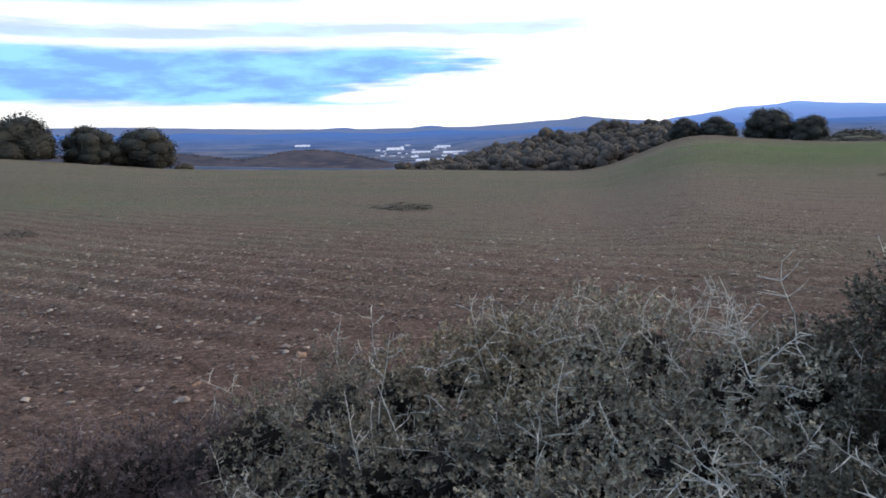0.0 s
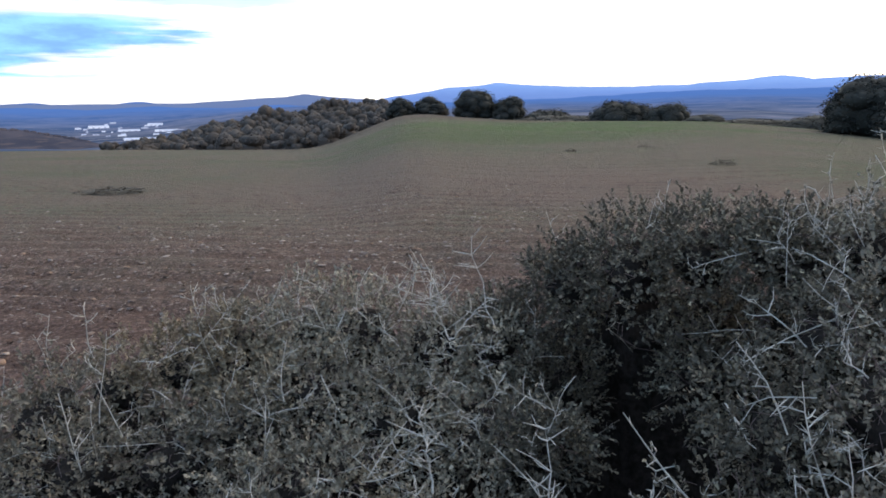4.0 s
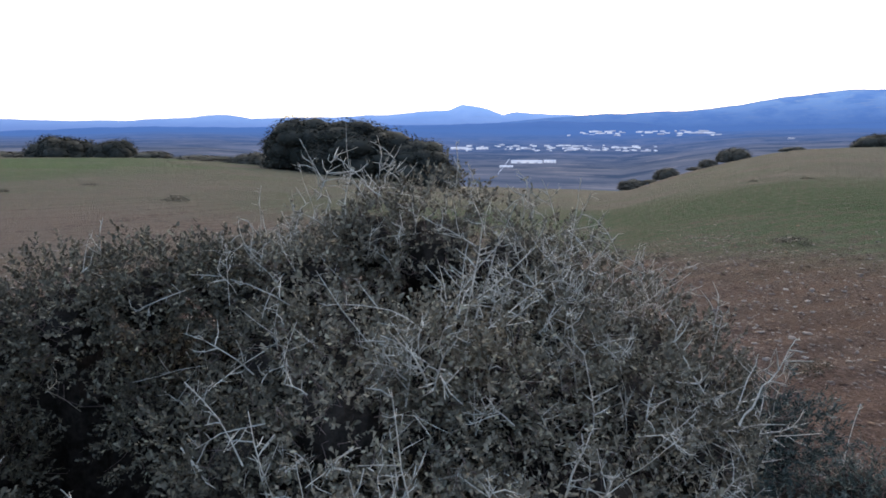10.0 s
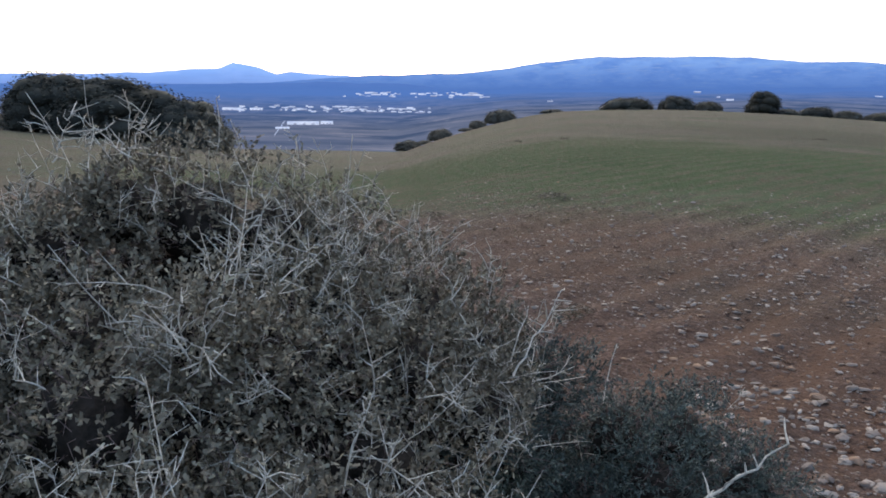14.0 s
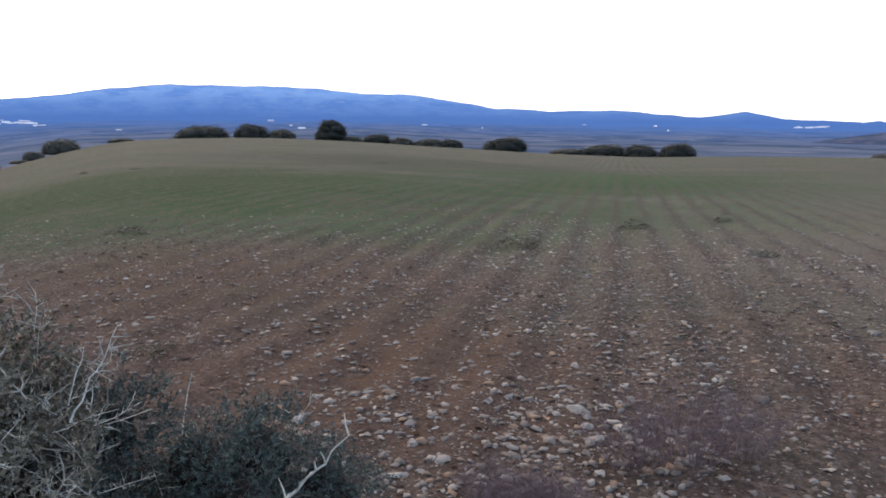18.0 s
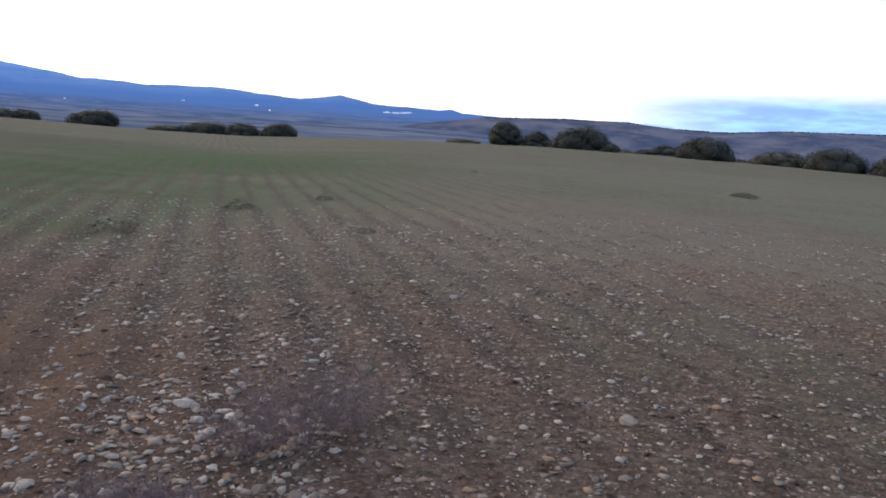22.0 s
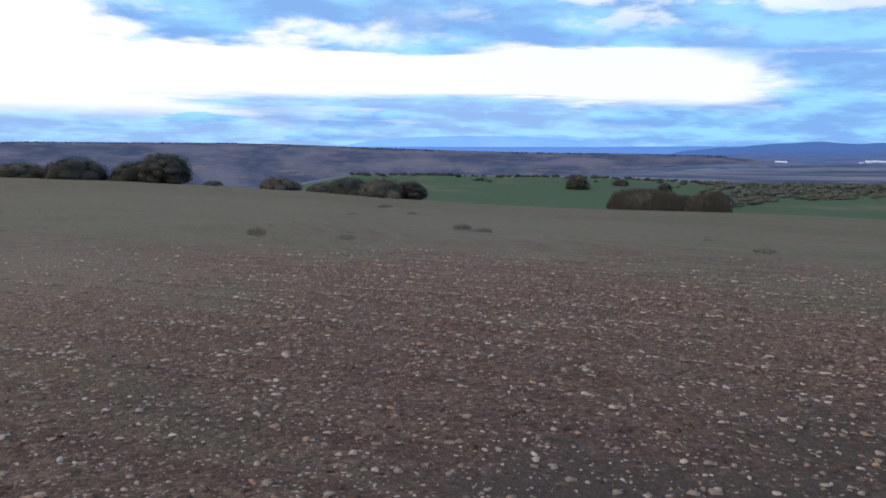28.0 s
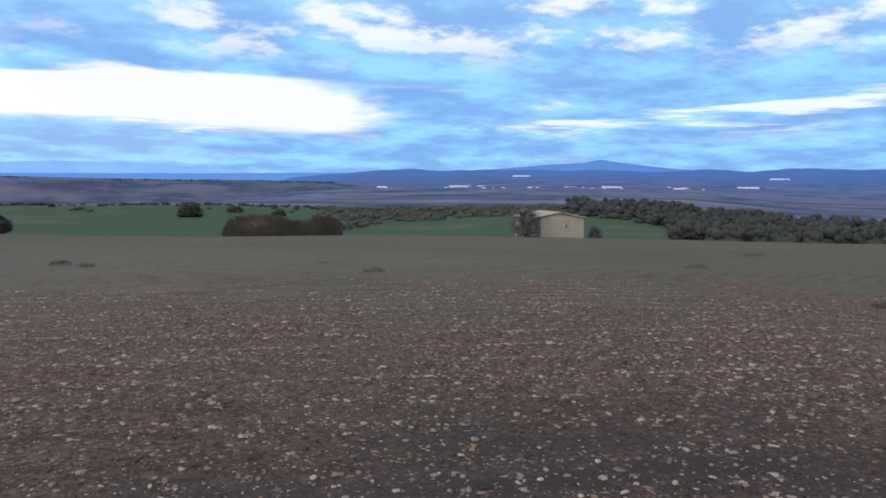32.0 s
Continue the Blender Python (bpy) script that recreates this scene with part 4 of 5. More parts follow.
def hut(az, r, wide, deep, eave, rise):
    base = spot(az, r)
    top = new("stone_hut")
    top.matrix_basis = Matrix.Translation(base - Vector((0, 0, 0.15))) @ Matrix.Rotation(radians(-az + 26), 4, "Z")
    tagged(top, "small ruined stone hut of pale masonry with a sagging tiled roof", "hut")
    t = 0.5
    outline = [(-wide / 2, 0, 0), (wide / 2, 0, 0), (wide / 2, 0, eave), (-0.1, 0, eave + rise), (-wide / 2, 0, eave - 0.1)]
    for y in (0, deep - t):
        bm = bmesh.new()
        a = [bm.verts.new((x, y, z)) for x, _, z in outline]
        b = [bm.verts.new((x, y + t, z)) for x, _, z in outline]
        bm.faces.new(a[::-1])
        bm.faces.new(b)
        for q in range(5):
            bm.faces.new((a[q], a[(q + 1) % 5], b[(q + 1) % 5], b[q]))
        part("gable_wall", from_bm("gable_wall", bm, WALL), top)
    for x, hgt in ((-wide / 2 + t / 2, eave - 0.15), (wide / 2 - t / 2, eave - 0.05)):
        w = part("side_wall", box_mesh("side_wall", (t, deep - 2 * t, hgt), WALL), top)
        w.location = (x, deep / 2, hgt / 2)
    rng = random.Random(5)
    stone = box_mesh("facing_stone", (0.42, 0.08, 0.2), WALL, 0.03)
    for row in range(int(eave / 0.26)):
        for q in range(int(wide / 0.5)):
            s = part("facing_stone", stone, top)
            s.location = (-wide / 2 + 0.28 + q * 0.49 + 0.2 * (row % 2) - 0.1 + rng.uniform(-0.04, 0.04), -0.012 + rng.uniform(-0.015, 0.02), 0.16 + row * 0.265 + rng.uniform(-0.03, 0.03))
            s.scale = (rng.uniform(0.7, 1.15), 1, rng.uniform(0.7, 1.2))
            s.rotation_euler = (0, rng.uniform(-0.08, 0.08), 0)
    for side in (-1, 1):
        run = wide / 2 + 0.35
        ang = math.atan2(rise, wide / 2)
        deck = part("roof_deck", box_mesh("roof_deck", (run / math.cos(ang), deep + 0.4, 0.1), SHADOW_WOOD), top)
        deck.matrix_basis = Matrix.Translation((side * run / 2 - 0.05, deep / 2, eave + rise - math.tan(ang) * run / 2 + 0.05)) @ Matrix.Rotation(side * ang, 4, "Y")
        bm = bmesh.new()
        L = run / math.cos(ang) + 0.1
        prof = [(math.cos(a) * 0.11, math.sin(a) * 0.09) for a in np.linspace(0, math.pi, 5)]
        a = [bm.verts.new((-L / 2, y, z)) for y, z in prof]
        b = [bm.verts.new((L / 2, y, z + 0.02)) for y, z in prof]
        for q in range(4):
            bm.faces.new((a[q], a[q + 1], b[q + 1], b[q]))
        tile = from_bm("roof_tile", bm, TILE)
        for q in range(int((deep + 0.3) / 0.22)):
            if side < 0 and 9 < q < 12:
                continue
            p = part("roof_tile", tile, deck)
            p.location = (0, -deep / 2 - 0.1 + q * 0.22, 0.05 + rng.uniform(0, 0.015))
    slit = part("window_slit", box_mesh("window_slit", (0.16, 0.1, 0.55), SHADOW_WOOD, 0.02), top, "dark narrow window slit")
    slit.location = (0.9, -0.02, eave * 0.62)


hut(227.7, 98, 6.8, 6.5, 2.55, 0.65)

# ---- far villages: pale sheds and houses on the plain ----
# pale buildings: brightness is self-glow, with the air's blue in the colour
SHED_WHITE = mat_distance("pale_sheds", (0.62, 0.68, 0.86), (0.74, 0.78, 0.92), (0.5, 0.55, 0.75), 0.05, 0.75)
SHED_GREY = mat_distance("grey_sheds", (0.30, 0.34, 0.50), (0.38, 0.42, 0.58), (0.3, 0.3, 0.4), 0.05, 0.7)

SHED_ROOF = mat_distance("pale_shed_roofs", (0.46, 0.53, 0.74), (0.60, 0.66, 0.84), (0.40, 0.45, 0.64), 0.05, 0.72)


def far_shed_mesh(mat, name):
    bm = bmesh.new()
    prof = [(-0.5, 0), (-0.5, 0.7), (0, 1.0), (0.5, 0.7), (0.5, 0)]
    a = [bm.verts.new((-0.5, y, z)) for y, z in prof]
    b = [bm.verts.new((0.5, y, z)) for y, z in prof]
    bm.faces.new(a)
    bm.faces.new(b[::-1])
    for q in range(5):
        f = bm.faces.new((a[q], b[q], b[(q + 1) % 5], a[(q + 1) % 5]))
        f.material_index = 1 if q in (1, 2) else 0
    for k in range(3):  # a row of dark doors along the front
        x = -0.3 + k * 0.28
        f = bm.faces.new([bm.verts.new((x + dx, -0.503, z)) for dx, z in ((0, 0.0), (0.09, 0.0), (0.09, 0.4), (0, 0.4))])
        f.material_index = 2
    me = from_bm(name, bm, mat)
    me.materials.append(SHED_ROOF)
    me.materials.append(SHED_GREY)
    return me


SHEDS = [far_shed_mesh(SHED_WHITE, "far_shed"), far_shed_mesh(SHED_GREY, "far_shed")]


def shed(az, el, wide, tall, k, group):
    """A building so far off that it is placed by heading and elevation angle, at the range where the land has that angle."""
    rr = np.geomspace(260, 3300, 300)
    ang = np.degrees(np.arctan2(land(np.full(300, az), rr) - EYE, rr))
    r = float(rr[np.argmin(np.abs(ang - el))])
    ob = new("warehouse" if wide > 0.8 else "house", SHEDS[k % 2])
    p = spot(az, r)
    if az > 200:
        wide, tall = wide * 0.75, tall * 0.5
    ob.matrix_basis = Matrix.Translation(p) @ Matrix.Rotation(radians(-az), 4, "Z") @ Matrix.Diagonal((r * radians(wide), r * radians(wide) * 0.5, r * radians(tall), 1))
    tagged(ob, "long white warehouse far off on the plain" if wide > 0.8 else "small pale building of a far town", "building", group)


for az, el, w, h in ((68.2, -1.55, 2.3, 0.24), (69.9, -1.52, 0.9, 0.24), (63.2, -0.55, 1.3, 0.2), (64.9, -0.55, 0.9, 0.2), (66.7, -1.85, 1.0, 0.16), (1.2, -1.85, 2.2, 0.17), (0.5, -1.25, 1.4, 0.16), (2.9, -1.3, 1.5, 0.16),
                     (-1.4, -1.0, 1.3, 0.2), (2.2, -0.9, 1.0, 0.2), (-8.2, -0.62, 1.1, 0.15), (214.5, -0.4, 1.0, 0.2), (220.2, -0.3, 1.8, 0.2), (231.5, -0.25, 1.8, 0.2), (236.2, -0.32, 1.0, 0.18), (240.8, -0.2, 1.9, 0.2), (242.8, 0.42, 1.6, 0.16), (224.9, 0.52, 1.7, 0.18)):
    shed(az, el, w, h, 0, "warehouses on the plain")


def far_road(points, wide):
    """A pale straight road over the plain, by heading and elevation angle."""
    left, right = [], []
    for u in np.linspace(0, 1, 14):
        az, el = (points[0][i] + (points[1][i] - points[0][i]) * u for i in range(2))
        rr = np.geomspace(260, 3300, 400)
        ang = np.degrees(np.arctan2(land(np.full(400, az), rr) - EYE, rr))
        r = float(rr[np.argmin(np.abs(ang - el))])
        for side, row in ((-0.5, left), (0.5, right)):
            row.append(spot(az + side * wide, r) + Vector((0, 0, 0.6)))
    v = np.array([list(p) for p in left + right])
    f = [(k, k + 1, 15 + k, 14 + k) for k in range(13)]
    # the road borrows the roofs' glowing pale colour
    tagged(new("road", quick_mesh("road", v, f, [SHED_ROOF])), "pale straight road crossing the plain", "road", kind="structure")


far_road(((66.1, -2.4), (66.9, -1.3)), 0.05)
rng = random.Random(8)
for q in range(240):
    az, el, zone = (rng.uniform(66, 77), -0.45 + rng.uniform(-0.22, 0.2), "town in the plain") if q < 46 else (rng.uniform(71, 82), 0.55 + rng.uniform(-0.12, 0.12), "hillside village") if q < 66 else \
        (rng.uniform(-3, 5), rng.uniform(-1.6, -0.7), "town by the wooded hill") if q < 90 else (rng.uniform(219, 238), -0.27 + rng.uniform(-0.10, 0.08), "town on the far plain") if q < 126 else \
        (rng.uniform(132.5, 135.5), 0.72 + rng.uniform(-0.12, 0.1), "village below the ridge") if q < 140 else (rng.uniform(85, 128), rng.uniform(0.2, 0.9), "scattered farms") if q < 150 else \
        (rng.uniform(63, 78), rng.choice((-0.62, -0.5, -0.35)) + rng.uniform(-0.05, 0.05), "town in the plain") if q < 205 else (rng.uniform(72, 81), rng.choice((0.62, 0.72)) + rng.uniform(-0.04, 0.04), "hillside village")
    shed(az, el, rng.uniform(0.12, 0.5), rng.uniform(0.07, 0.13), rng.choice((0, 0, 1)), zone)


# ---- thorny hedge in front of the camera ----
# heading, elevation angle of its top, range of its crest
TOP = [(-36, -20.5, 2.7), (-25, -19.0, 2.6), (-18, -18.8, 2.5), (-15, -17.8, 2.4), (-11, -16.3, 2.3), (0, -15.0, 2.2), (5, -13.7, 2.2), (11, -12.4, 2.1), (17, -12.6, 2.0), (21.5, -14.4, 2.0), (25.5, -13.2, 2.0), (28, -10.4, 2.0),
       (33, -7.3, 1.95), (40, -6.4, 1.9), (47.5, -6.5, 1.85), (50.5, -5.7, 1.8), (52.5, -4.1, 1.8), (55, -3.3, 1.8), (57.5, -2.7, 1.8), (62, -3.0, 1.8), (66, -4.2, 1.8), (70, -6.3, 1.8), (74.5, -9.5, 1.85)]
TOP += [(76.5, -11.5, 1.9), (80, -13.0, 1.95), (81.5, -15.6, 2.0), (85, -16.6, 2.05), (86.5, -19.0, 2.1), (90, -19.8, 2.15), (94, -18.2, 2.2), (98, -21.8, 2.2), (102, -23.2, 2.2), (105, -27, 2.2), (108, -31, 2.2)]
T_AZ, T_EL, T_D = (np.array([t[i] for t in TOP], float) for i in range(3))
HOLLOW = (34.5, 5.8, 1.76)  # heading, half width, range: a dark gap in the hedge's face


def clumps_of(rng, az0, az1):
    """Leafy clumps along a stretch of hedge: centre and radius."""
    out = []
    for row, back in enumerate((-0.22, 0.0, 0.22, 0.44, 0.64, 0.82)):
        step = (5.2, 4.6, 5.6, 6.6, 8.0, 9.5)[row]
        for az in np.arange(az0 + step / 2, az1, step):
            a = az + rng.uniform(-1.0, 1.0)
            d = np.interp(a, T_AZ, T_D) - back + rng.uniform(-0.05, 0.05)
            if d < 0.98:
                continue
            if row > 1 and rng.uniform() < (0.0 if 3 < a < 24 else 0.22):
                continue
            if abs(a - HOLLOW[0]) < HOLLOW[1] and d < HOLLOW[2]:
                continue
            crest = EYE + np.interp(a, T_AZ, T_D) * math.tan(radians(np.interp(a, T_AZ, T_EL)))
            drop = (0.12, 0.0, 0.09, 0.20, 0.33, 0.46)[row] + (rng.uniform(0.0, 0.08) if row != 1 else 0)
            rad = rng.uniform(0.13, 0.21) if row < 3 else rng.uniform(0.13, 0.23)
            h = heading(a) * d
            out.append((np.array([h.x, h.y, crest - drop - rad * 0.9]), rad))
            if row in (3, 4) or (row in (1, 2) and 4.5 < abs(a - HOLLOW[0]) < HOLLOW[1] + 4):
                out.append((np.array([h.x, h.y, crest - drop - rad * 0.9 - 0.3]) + rng.uniform(-0.06, 0.06, 3), rad))
    return out


def thorny_twigs(rng, foot, way, length):
    """Straight pale twigs with forks and thorns: main lines and radii, side lines and radii."""
    n = len(foot)
    u = np.linspace(0, 1, 5)
    bend = rng.normal(0, 0.2, (n, 3))
    line = foot[:, None] + way[:, None] * (length[:, None] * u)[..., None] + bend[:, None] * (length[:, None] * u ** 2)[..., None]
    line = line + np.cumsum(rng.normal(0, 0.0042, (n, 5, 3)), 1) * u[None, :, None]
    thick = rng.uniform(0.0011, 0.0019, n) * (0.75 + 1.8 * length)
    sides, side_r = [], []
    turn = unit(np.cross(way, rng.normal(0, 1, (n, 3))))
    other = np.cross(way, turn)
    for q in range(8):
        at = rng.uniform(0.08, 0.97, n) * 4
        k0 = np.minimum(at.astype(int), 3)
        p = line[np.arange(n), k0] + (line[np.arange(n), k0 + 1] - line[np.arange(n), k0]) * (at - k0)[:, None]
        spin = rng.uniform(0, 2 * np.pi, n)[:, None]
        side = unit((turn * np.cos(spin) + other * np.sin(spin)) * 0.9 + way * 0.55)
        if q < 3:  # forks
            ln = rng.uniform(0.025, 0.085, n)[:, None] * (1.15 - 0.6 * at / 4)[:, None]
            mid_p = p + side * ln * 0.5 + rng.normal(0, 0.0025, (n, 3))
            tip = p + side * ln + rng.normal(0, 0.004, (n, 3))
            for w in range(2):  # thorns on the fork
                b = p + (tip - p) * rng.uniform(0.3, 0.9, (n, 1))
                e = b + unit(rng.normal(0, 1, (n, 3)) + side * 0.6) * rng.uniform(0.008, 0.02, (n, 1))
                sides.append(np.stack([b, (b + e) / 2, e], 1))
                side_r.append(thick[:, None] * np.array([[0.45, 0.34, 0.18]]))
            sides.append(np.stack([p, mid_p, tip], 1))
            side_r.append(thick[:, None] * np.array([[0.8, 0.66, 0.34]]))
        else:  # single thorns
            ln = rng.uniform(0.008, 0.028, n)[:, None]
            sides.append(np.stack([p, p + side * ln * 0.5, p + side * ln], 1))
            side_r.append(thick[:, None] * np.array([[0.55, 0.4, 0.2]]))
    return line, np.linspace(1, 0.5, 5)[None] * thick[:, None], np.concatenate(sides), np.concatenate(side_r)


def hedge_shrub(name, label, az0, az1, leaf_mat, seed, leaves, size, twigs, twig_mat, fuzz, fuzz_mat, blade=0.34):
    """leaves: shoots to a clump; blade: half a leaf's width against its length."""
    rng = np.random.RandomState(seed)
    top = new(name)
    mid = (az0 + az1) / 2
    base = spot(mid, float(np.interp(mid, T_AZ, T_D)))
    top.location = base
    tagged(top, label, "shrub", "shrubs of the hedge")
    b = np.array(base)
    clumps = clumps_of(rng, az0, az1)
    foliage, lines, radii, spines, spine_r, shoots, shoot_r = [], [], [], [], [], [], []
    bm = bmesh.new()
    for c, rad in clumps:
        # leafy shoots: short stems set with blunt leaves, gathered in lumps
        front = np.hypot(c[0], c[1]) < np.interp(np.degrees(np.arctan2(c[0], c[1])), T_AZ, T_D) + 0.12
        m = int((leaves if front else leaves * 0.45) * rng.choice((0.6, 0.85, 1.0, 1.15)))
        toward = unit(np.array([-c[0], -c[1], 0.9 * np.hypot(c[0], c[1])]))
        d = unit(rng.normal(0, 1, (m, 3)))
        d = np.where((d @ toward)[:, None] < -0.25, -d, d)
        lump = 0.30 * value_noise(d[:, :1] * 3.4 + c[0] * 9, d[:, 1:2] * 3.4 + d[:, 2:] * 3 + c[1] * 9, seed, 2)
        foot = c + d * rad * (rng.uniform(0.42, 0.84, (m, 1)) + lump)
        way = unit(d + rng.normal(0, 0.5, (m, 3)) + (0, 0, 0.35))
        ln = rng.uniform(0.022, 0.06, (m, 1))
        tone = rng.uniform(0.7, 1.2, (m, 1))
        for q in range(10):
            u = 0.1 + 0.9 * q / 9
            out = unit(unit(np.cross(way, rng.normal(0, 1, (m, 3)))) * (1.05 - 0.45 * u) + way * (0.35 + 0.6 * u))
            at = foot + way * ln * u + out * size * 0.45 * tone
            b2 = unit(np.cross(out, way + rng.normal(0, 0.7, (m, 3))))
            nrm = np.cross(out, b2)
            L, W = out * (size * 0.5) * tone, b2 * (size * blade) * tone
            v4 = np.stack([at - L - W * 0.3, at + L * 0.8 - W + nrm * size * 0.1, at + L + W * 0.75, at - L * 0.8 + W * 0.35 + nrm * size * 0.06], 1)
            foliage.append((v4.reshape(-1, 3), np.arange(m * 4).reshape(-1, 4)))
        # fine brown twigs inside the clump
        fz = int(fuzz * rng.uniform(0.7, 1.2))
        d = unit(rng.normal(0, 1, (fz, 3)))
        d = np.where((d @ toward)[:, None] < -0.25, -d, d)
        foot = c + d * rad * rng.uniform(0.25, 0.85, (fz, 1))
        way = unit(d + rng.normal(0, 0.8, (fz, 3)) + (0, 0, 0.2))
        ln = rng.uniform(0.02, 0.075, (fz, 1))
        mid_at = foot + way * ln * 0.5 + rng.normal(0, 0.006, (fz, 3))
        shoots.append(np.stack([foot, mid_at, foot + way * ln + rng.normal(0, 0.010, (fz, 3))], 1))
        shoot_r.append(np.array([[1.0, 0.8, 0.4]]) * rng.uniform(0.0007, 0.0013, (fz, 1)))
        # pale bare twigs over the leaves, several from one knot
        n = max(1, int(round(twigs * rng.choice((0.3, 0.7, 1.0, 2.0)))))
        knots = unit(rng.normal(0, 0.8, (3, 3)) + toward)
        d = unit(knots[rng.randint(0, 3, n)] + rng.normal(0, 0.45, (n, 3)))
        foot = c + d * rad * rng.uniform(0.72, 1.0, (n, 1))
        way = unit(d * 0.5 + rng.normal(0, 0.6, (n, 3)) + 0.2 * toward + (0, 0, 0.35))
        a, ar, sd_l, sd_r = thorny_twigs(rng, foot, way, rng.uniform(0.05, 0.185, n))
        lines.append(a)
        radii.append(ar)
        spines.append(sd_l)
        spine_r.append(sd_r)
        pick = rng.uniform(0, 1, len(sd_l)) < 0.3
        tip = np.repeat(sd_l[pick, 1], 2, 0)
        foliage.append(leaf_quads(rng, tip + rng.normal(0, 0.005, tip.shape), np.tile(toward, (len(tip), 1)), size * 0.9, size * 0.5))
        # near-black lump as the clump's shaded inside
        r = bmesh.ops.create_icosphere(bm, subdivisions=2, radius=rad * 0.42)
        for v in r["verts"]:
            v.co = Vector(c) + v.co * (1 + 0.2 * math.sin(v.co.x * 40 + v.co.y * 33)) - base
    # near-black backing sheet behind the clumps, so that gaps look shaded
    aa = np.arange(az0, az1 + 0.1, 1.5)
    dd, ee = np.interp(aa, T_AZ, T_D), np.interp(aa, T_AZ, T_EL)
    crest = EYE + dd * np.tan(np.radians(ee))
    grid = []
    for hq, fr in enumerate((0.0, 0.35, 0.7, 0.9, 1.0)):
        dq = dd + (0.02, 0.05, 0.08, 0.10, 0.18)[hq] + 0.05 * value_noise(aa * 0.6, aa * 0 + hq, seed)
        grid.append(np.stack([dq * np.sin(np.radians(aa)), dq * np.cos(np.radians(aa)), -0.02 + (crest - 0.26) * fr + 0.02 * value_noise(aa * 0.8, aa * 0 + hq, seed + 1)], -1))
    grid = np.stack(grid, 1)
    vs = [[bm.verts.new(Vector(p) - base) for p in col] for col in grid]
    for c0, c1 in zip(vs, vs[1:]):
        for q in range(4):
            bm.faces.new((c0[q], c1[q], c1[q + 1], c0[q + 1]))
    v, f = merge(foliage)
    tagged(part("foliage", quick_mesh("foliage", v - b, f, [leaf_mat]), top, "small tough leaves"), kind="stuff")
    v, f = tubes(np.concatenate(shoots), np.concatenate(shoot_r))
    tagged(part("shoot_growth", quick_mesh("shoot_growth", v - b, f, [fuzz_mat]), top, "fine brown twigs"), kind="stuff")
    v, f = tubes(np.concatenate(lines), np.concatenate(radii))
    tagged(part("twig_tangle", quick_mesh("twig_tangle", v - b, f, [twig_mat]), top, "pale grey bare twigs"), kind="stuff")
    v, f = tubes(np.concatenate(spines), np.concatenate(spine_r))
    tagged(part("thorn_cover", quick_mesh("thorn_cover", v - b, f, [twig_mat]), top, "short pale thorns"), kind="stuff")
    tagged(part("inner_core", from_bm("inner_core", bm, GAP_SHADE), top, "near-black core standing in for shaded inner branches"), kind="stuff")
    pick = [c for c, rad in clumps if abs(np.degrees(np.arctan2(c[0], c[1])) - HOLLOW[0]) > HOLLOW[1]][::3]
    s = np.linspace(0, 1, 6)
    stems = np.array([np.stack([base.x + (c[0] - base.x) * (0.25 + 0.75 * s), base.y + (c[1] - base.y) * (0.25 + 0.75 * s), base.z - 0.06 + (c[2] - base.z) * s ** 0.8], -1) for c in pick])
    for stem in stems:
        v, f = tubes(stem[None], np.linspace(0.022, 0.006, 6)[None], 6)
        part("stem", quick_mesh("stem", v - b, f, [BARK], None, True), top)
    return clumps


hedge_shrub("dry_shrub", "low dry brown shrub at the foot of the hedge", -37, -13, DRY_LEAF, 101, 260, 0.011, 9, PURPLE, 520, DRY_TWIG)
hedge_shrub("thorn_shrub", "low grey-green thorny shrub with scattered bare twigs", -15, 10, THORN_LEAF, 104, 340, 0.0110, 8, TWIG, 90, SHOOT)
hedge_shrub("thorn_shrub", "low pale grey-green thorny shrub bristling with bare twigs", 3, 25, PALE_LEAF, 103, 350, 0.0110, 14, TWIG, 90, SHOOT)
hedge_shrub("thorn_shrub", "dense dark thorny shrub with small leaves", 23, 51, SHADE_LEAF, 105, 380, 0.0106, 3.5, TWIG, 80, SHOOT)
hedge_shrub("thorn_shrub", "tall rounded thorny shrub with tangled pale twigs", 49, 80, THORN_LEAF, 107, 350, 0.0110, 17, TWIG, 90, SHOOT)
hedge_shrub("dark_shrub", "dark fine-leaved shrub at the hedge's end", 79, 107, DARK_LEAF, 109, 420, 0.0135, 1, TWIG, 160, SHOOT, 0.17)


def stick(name, label, pts, r0, mat=TWIG, forks=5, seed=1):
    """A long bare branch with forks, standing out of the hedge. pts: heading, elevation angle, range from tip to foot."""
    rng = np.random.RandomState(seed)
    P = np.array([list(heading(a) * d + Vector((0, 0, EYE + d * math.tan(radians(e))))) for a, e, d in pts])
    s = np.linspace(0, len(P) - 1, 10)
    line = np.stack([np.interp(s, range(len(P)), P[:, k]) for k in range(3)], -1) + rng.normal(0, 0.003, (10, 3))
    v, f = tubes(line[None], np.linspace(r0 * 0.18, r0 * 0.55, 10)[None], 5)
    top = tagged(new(name, quick_mesh(name, v, f, [mat], None, True)), label, "branch", "bare branches in the hedge")
    axis = unit(line[-1] - line[0])
    for q in range(forks * 2):
        a = line[rng.randint(0, 8)]
        side = unit(np.cross(axis, rng.normal(0, 1, 3))) - axis * 0.5
        ln = rng.uniform(0.018, 0.06) * (1.6 if q < 2 else 1)
        seg = np.stack([a, a + side * ln * 0.5, a + side * ln + rng.normal(0, 0.006, 3)])
        v, f = tubes(seg[None], np.array([[r0 * 0.34, r0 * 0.26, r0 * 0.12]]), 4)
        part("side_twig", quick_mesh("side_twig", v, f, [mat], None, True), top)


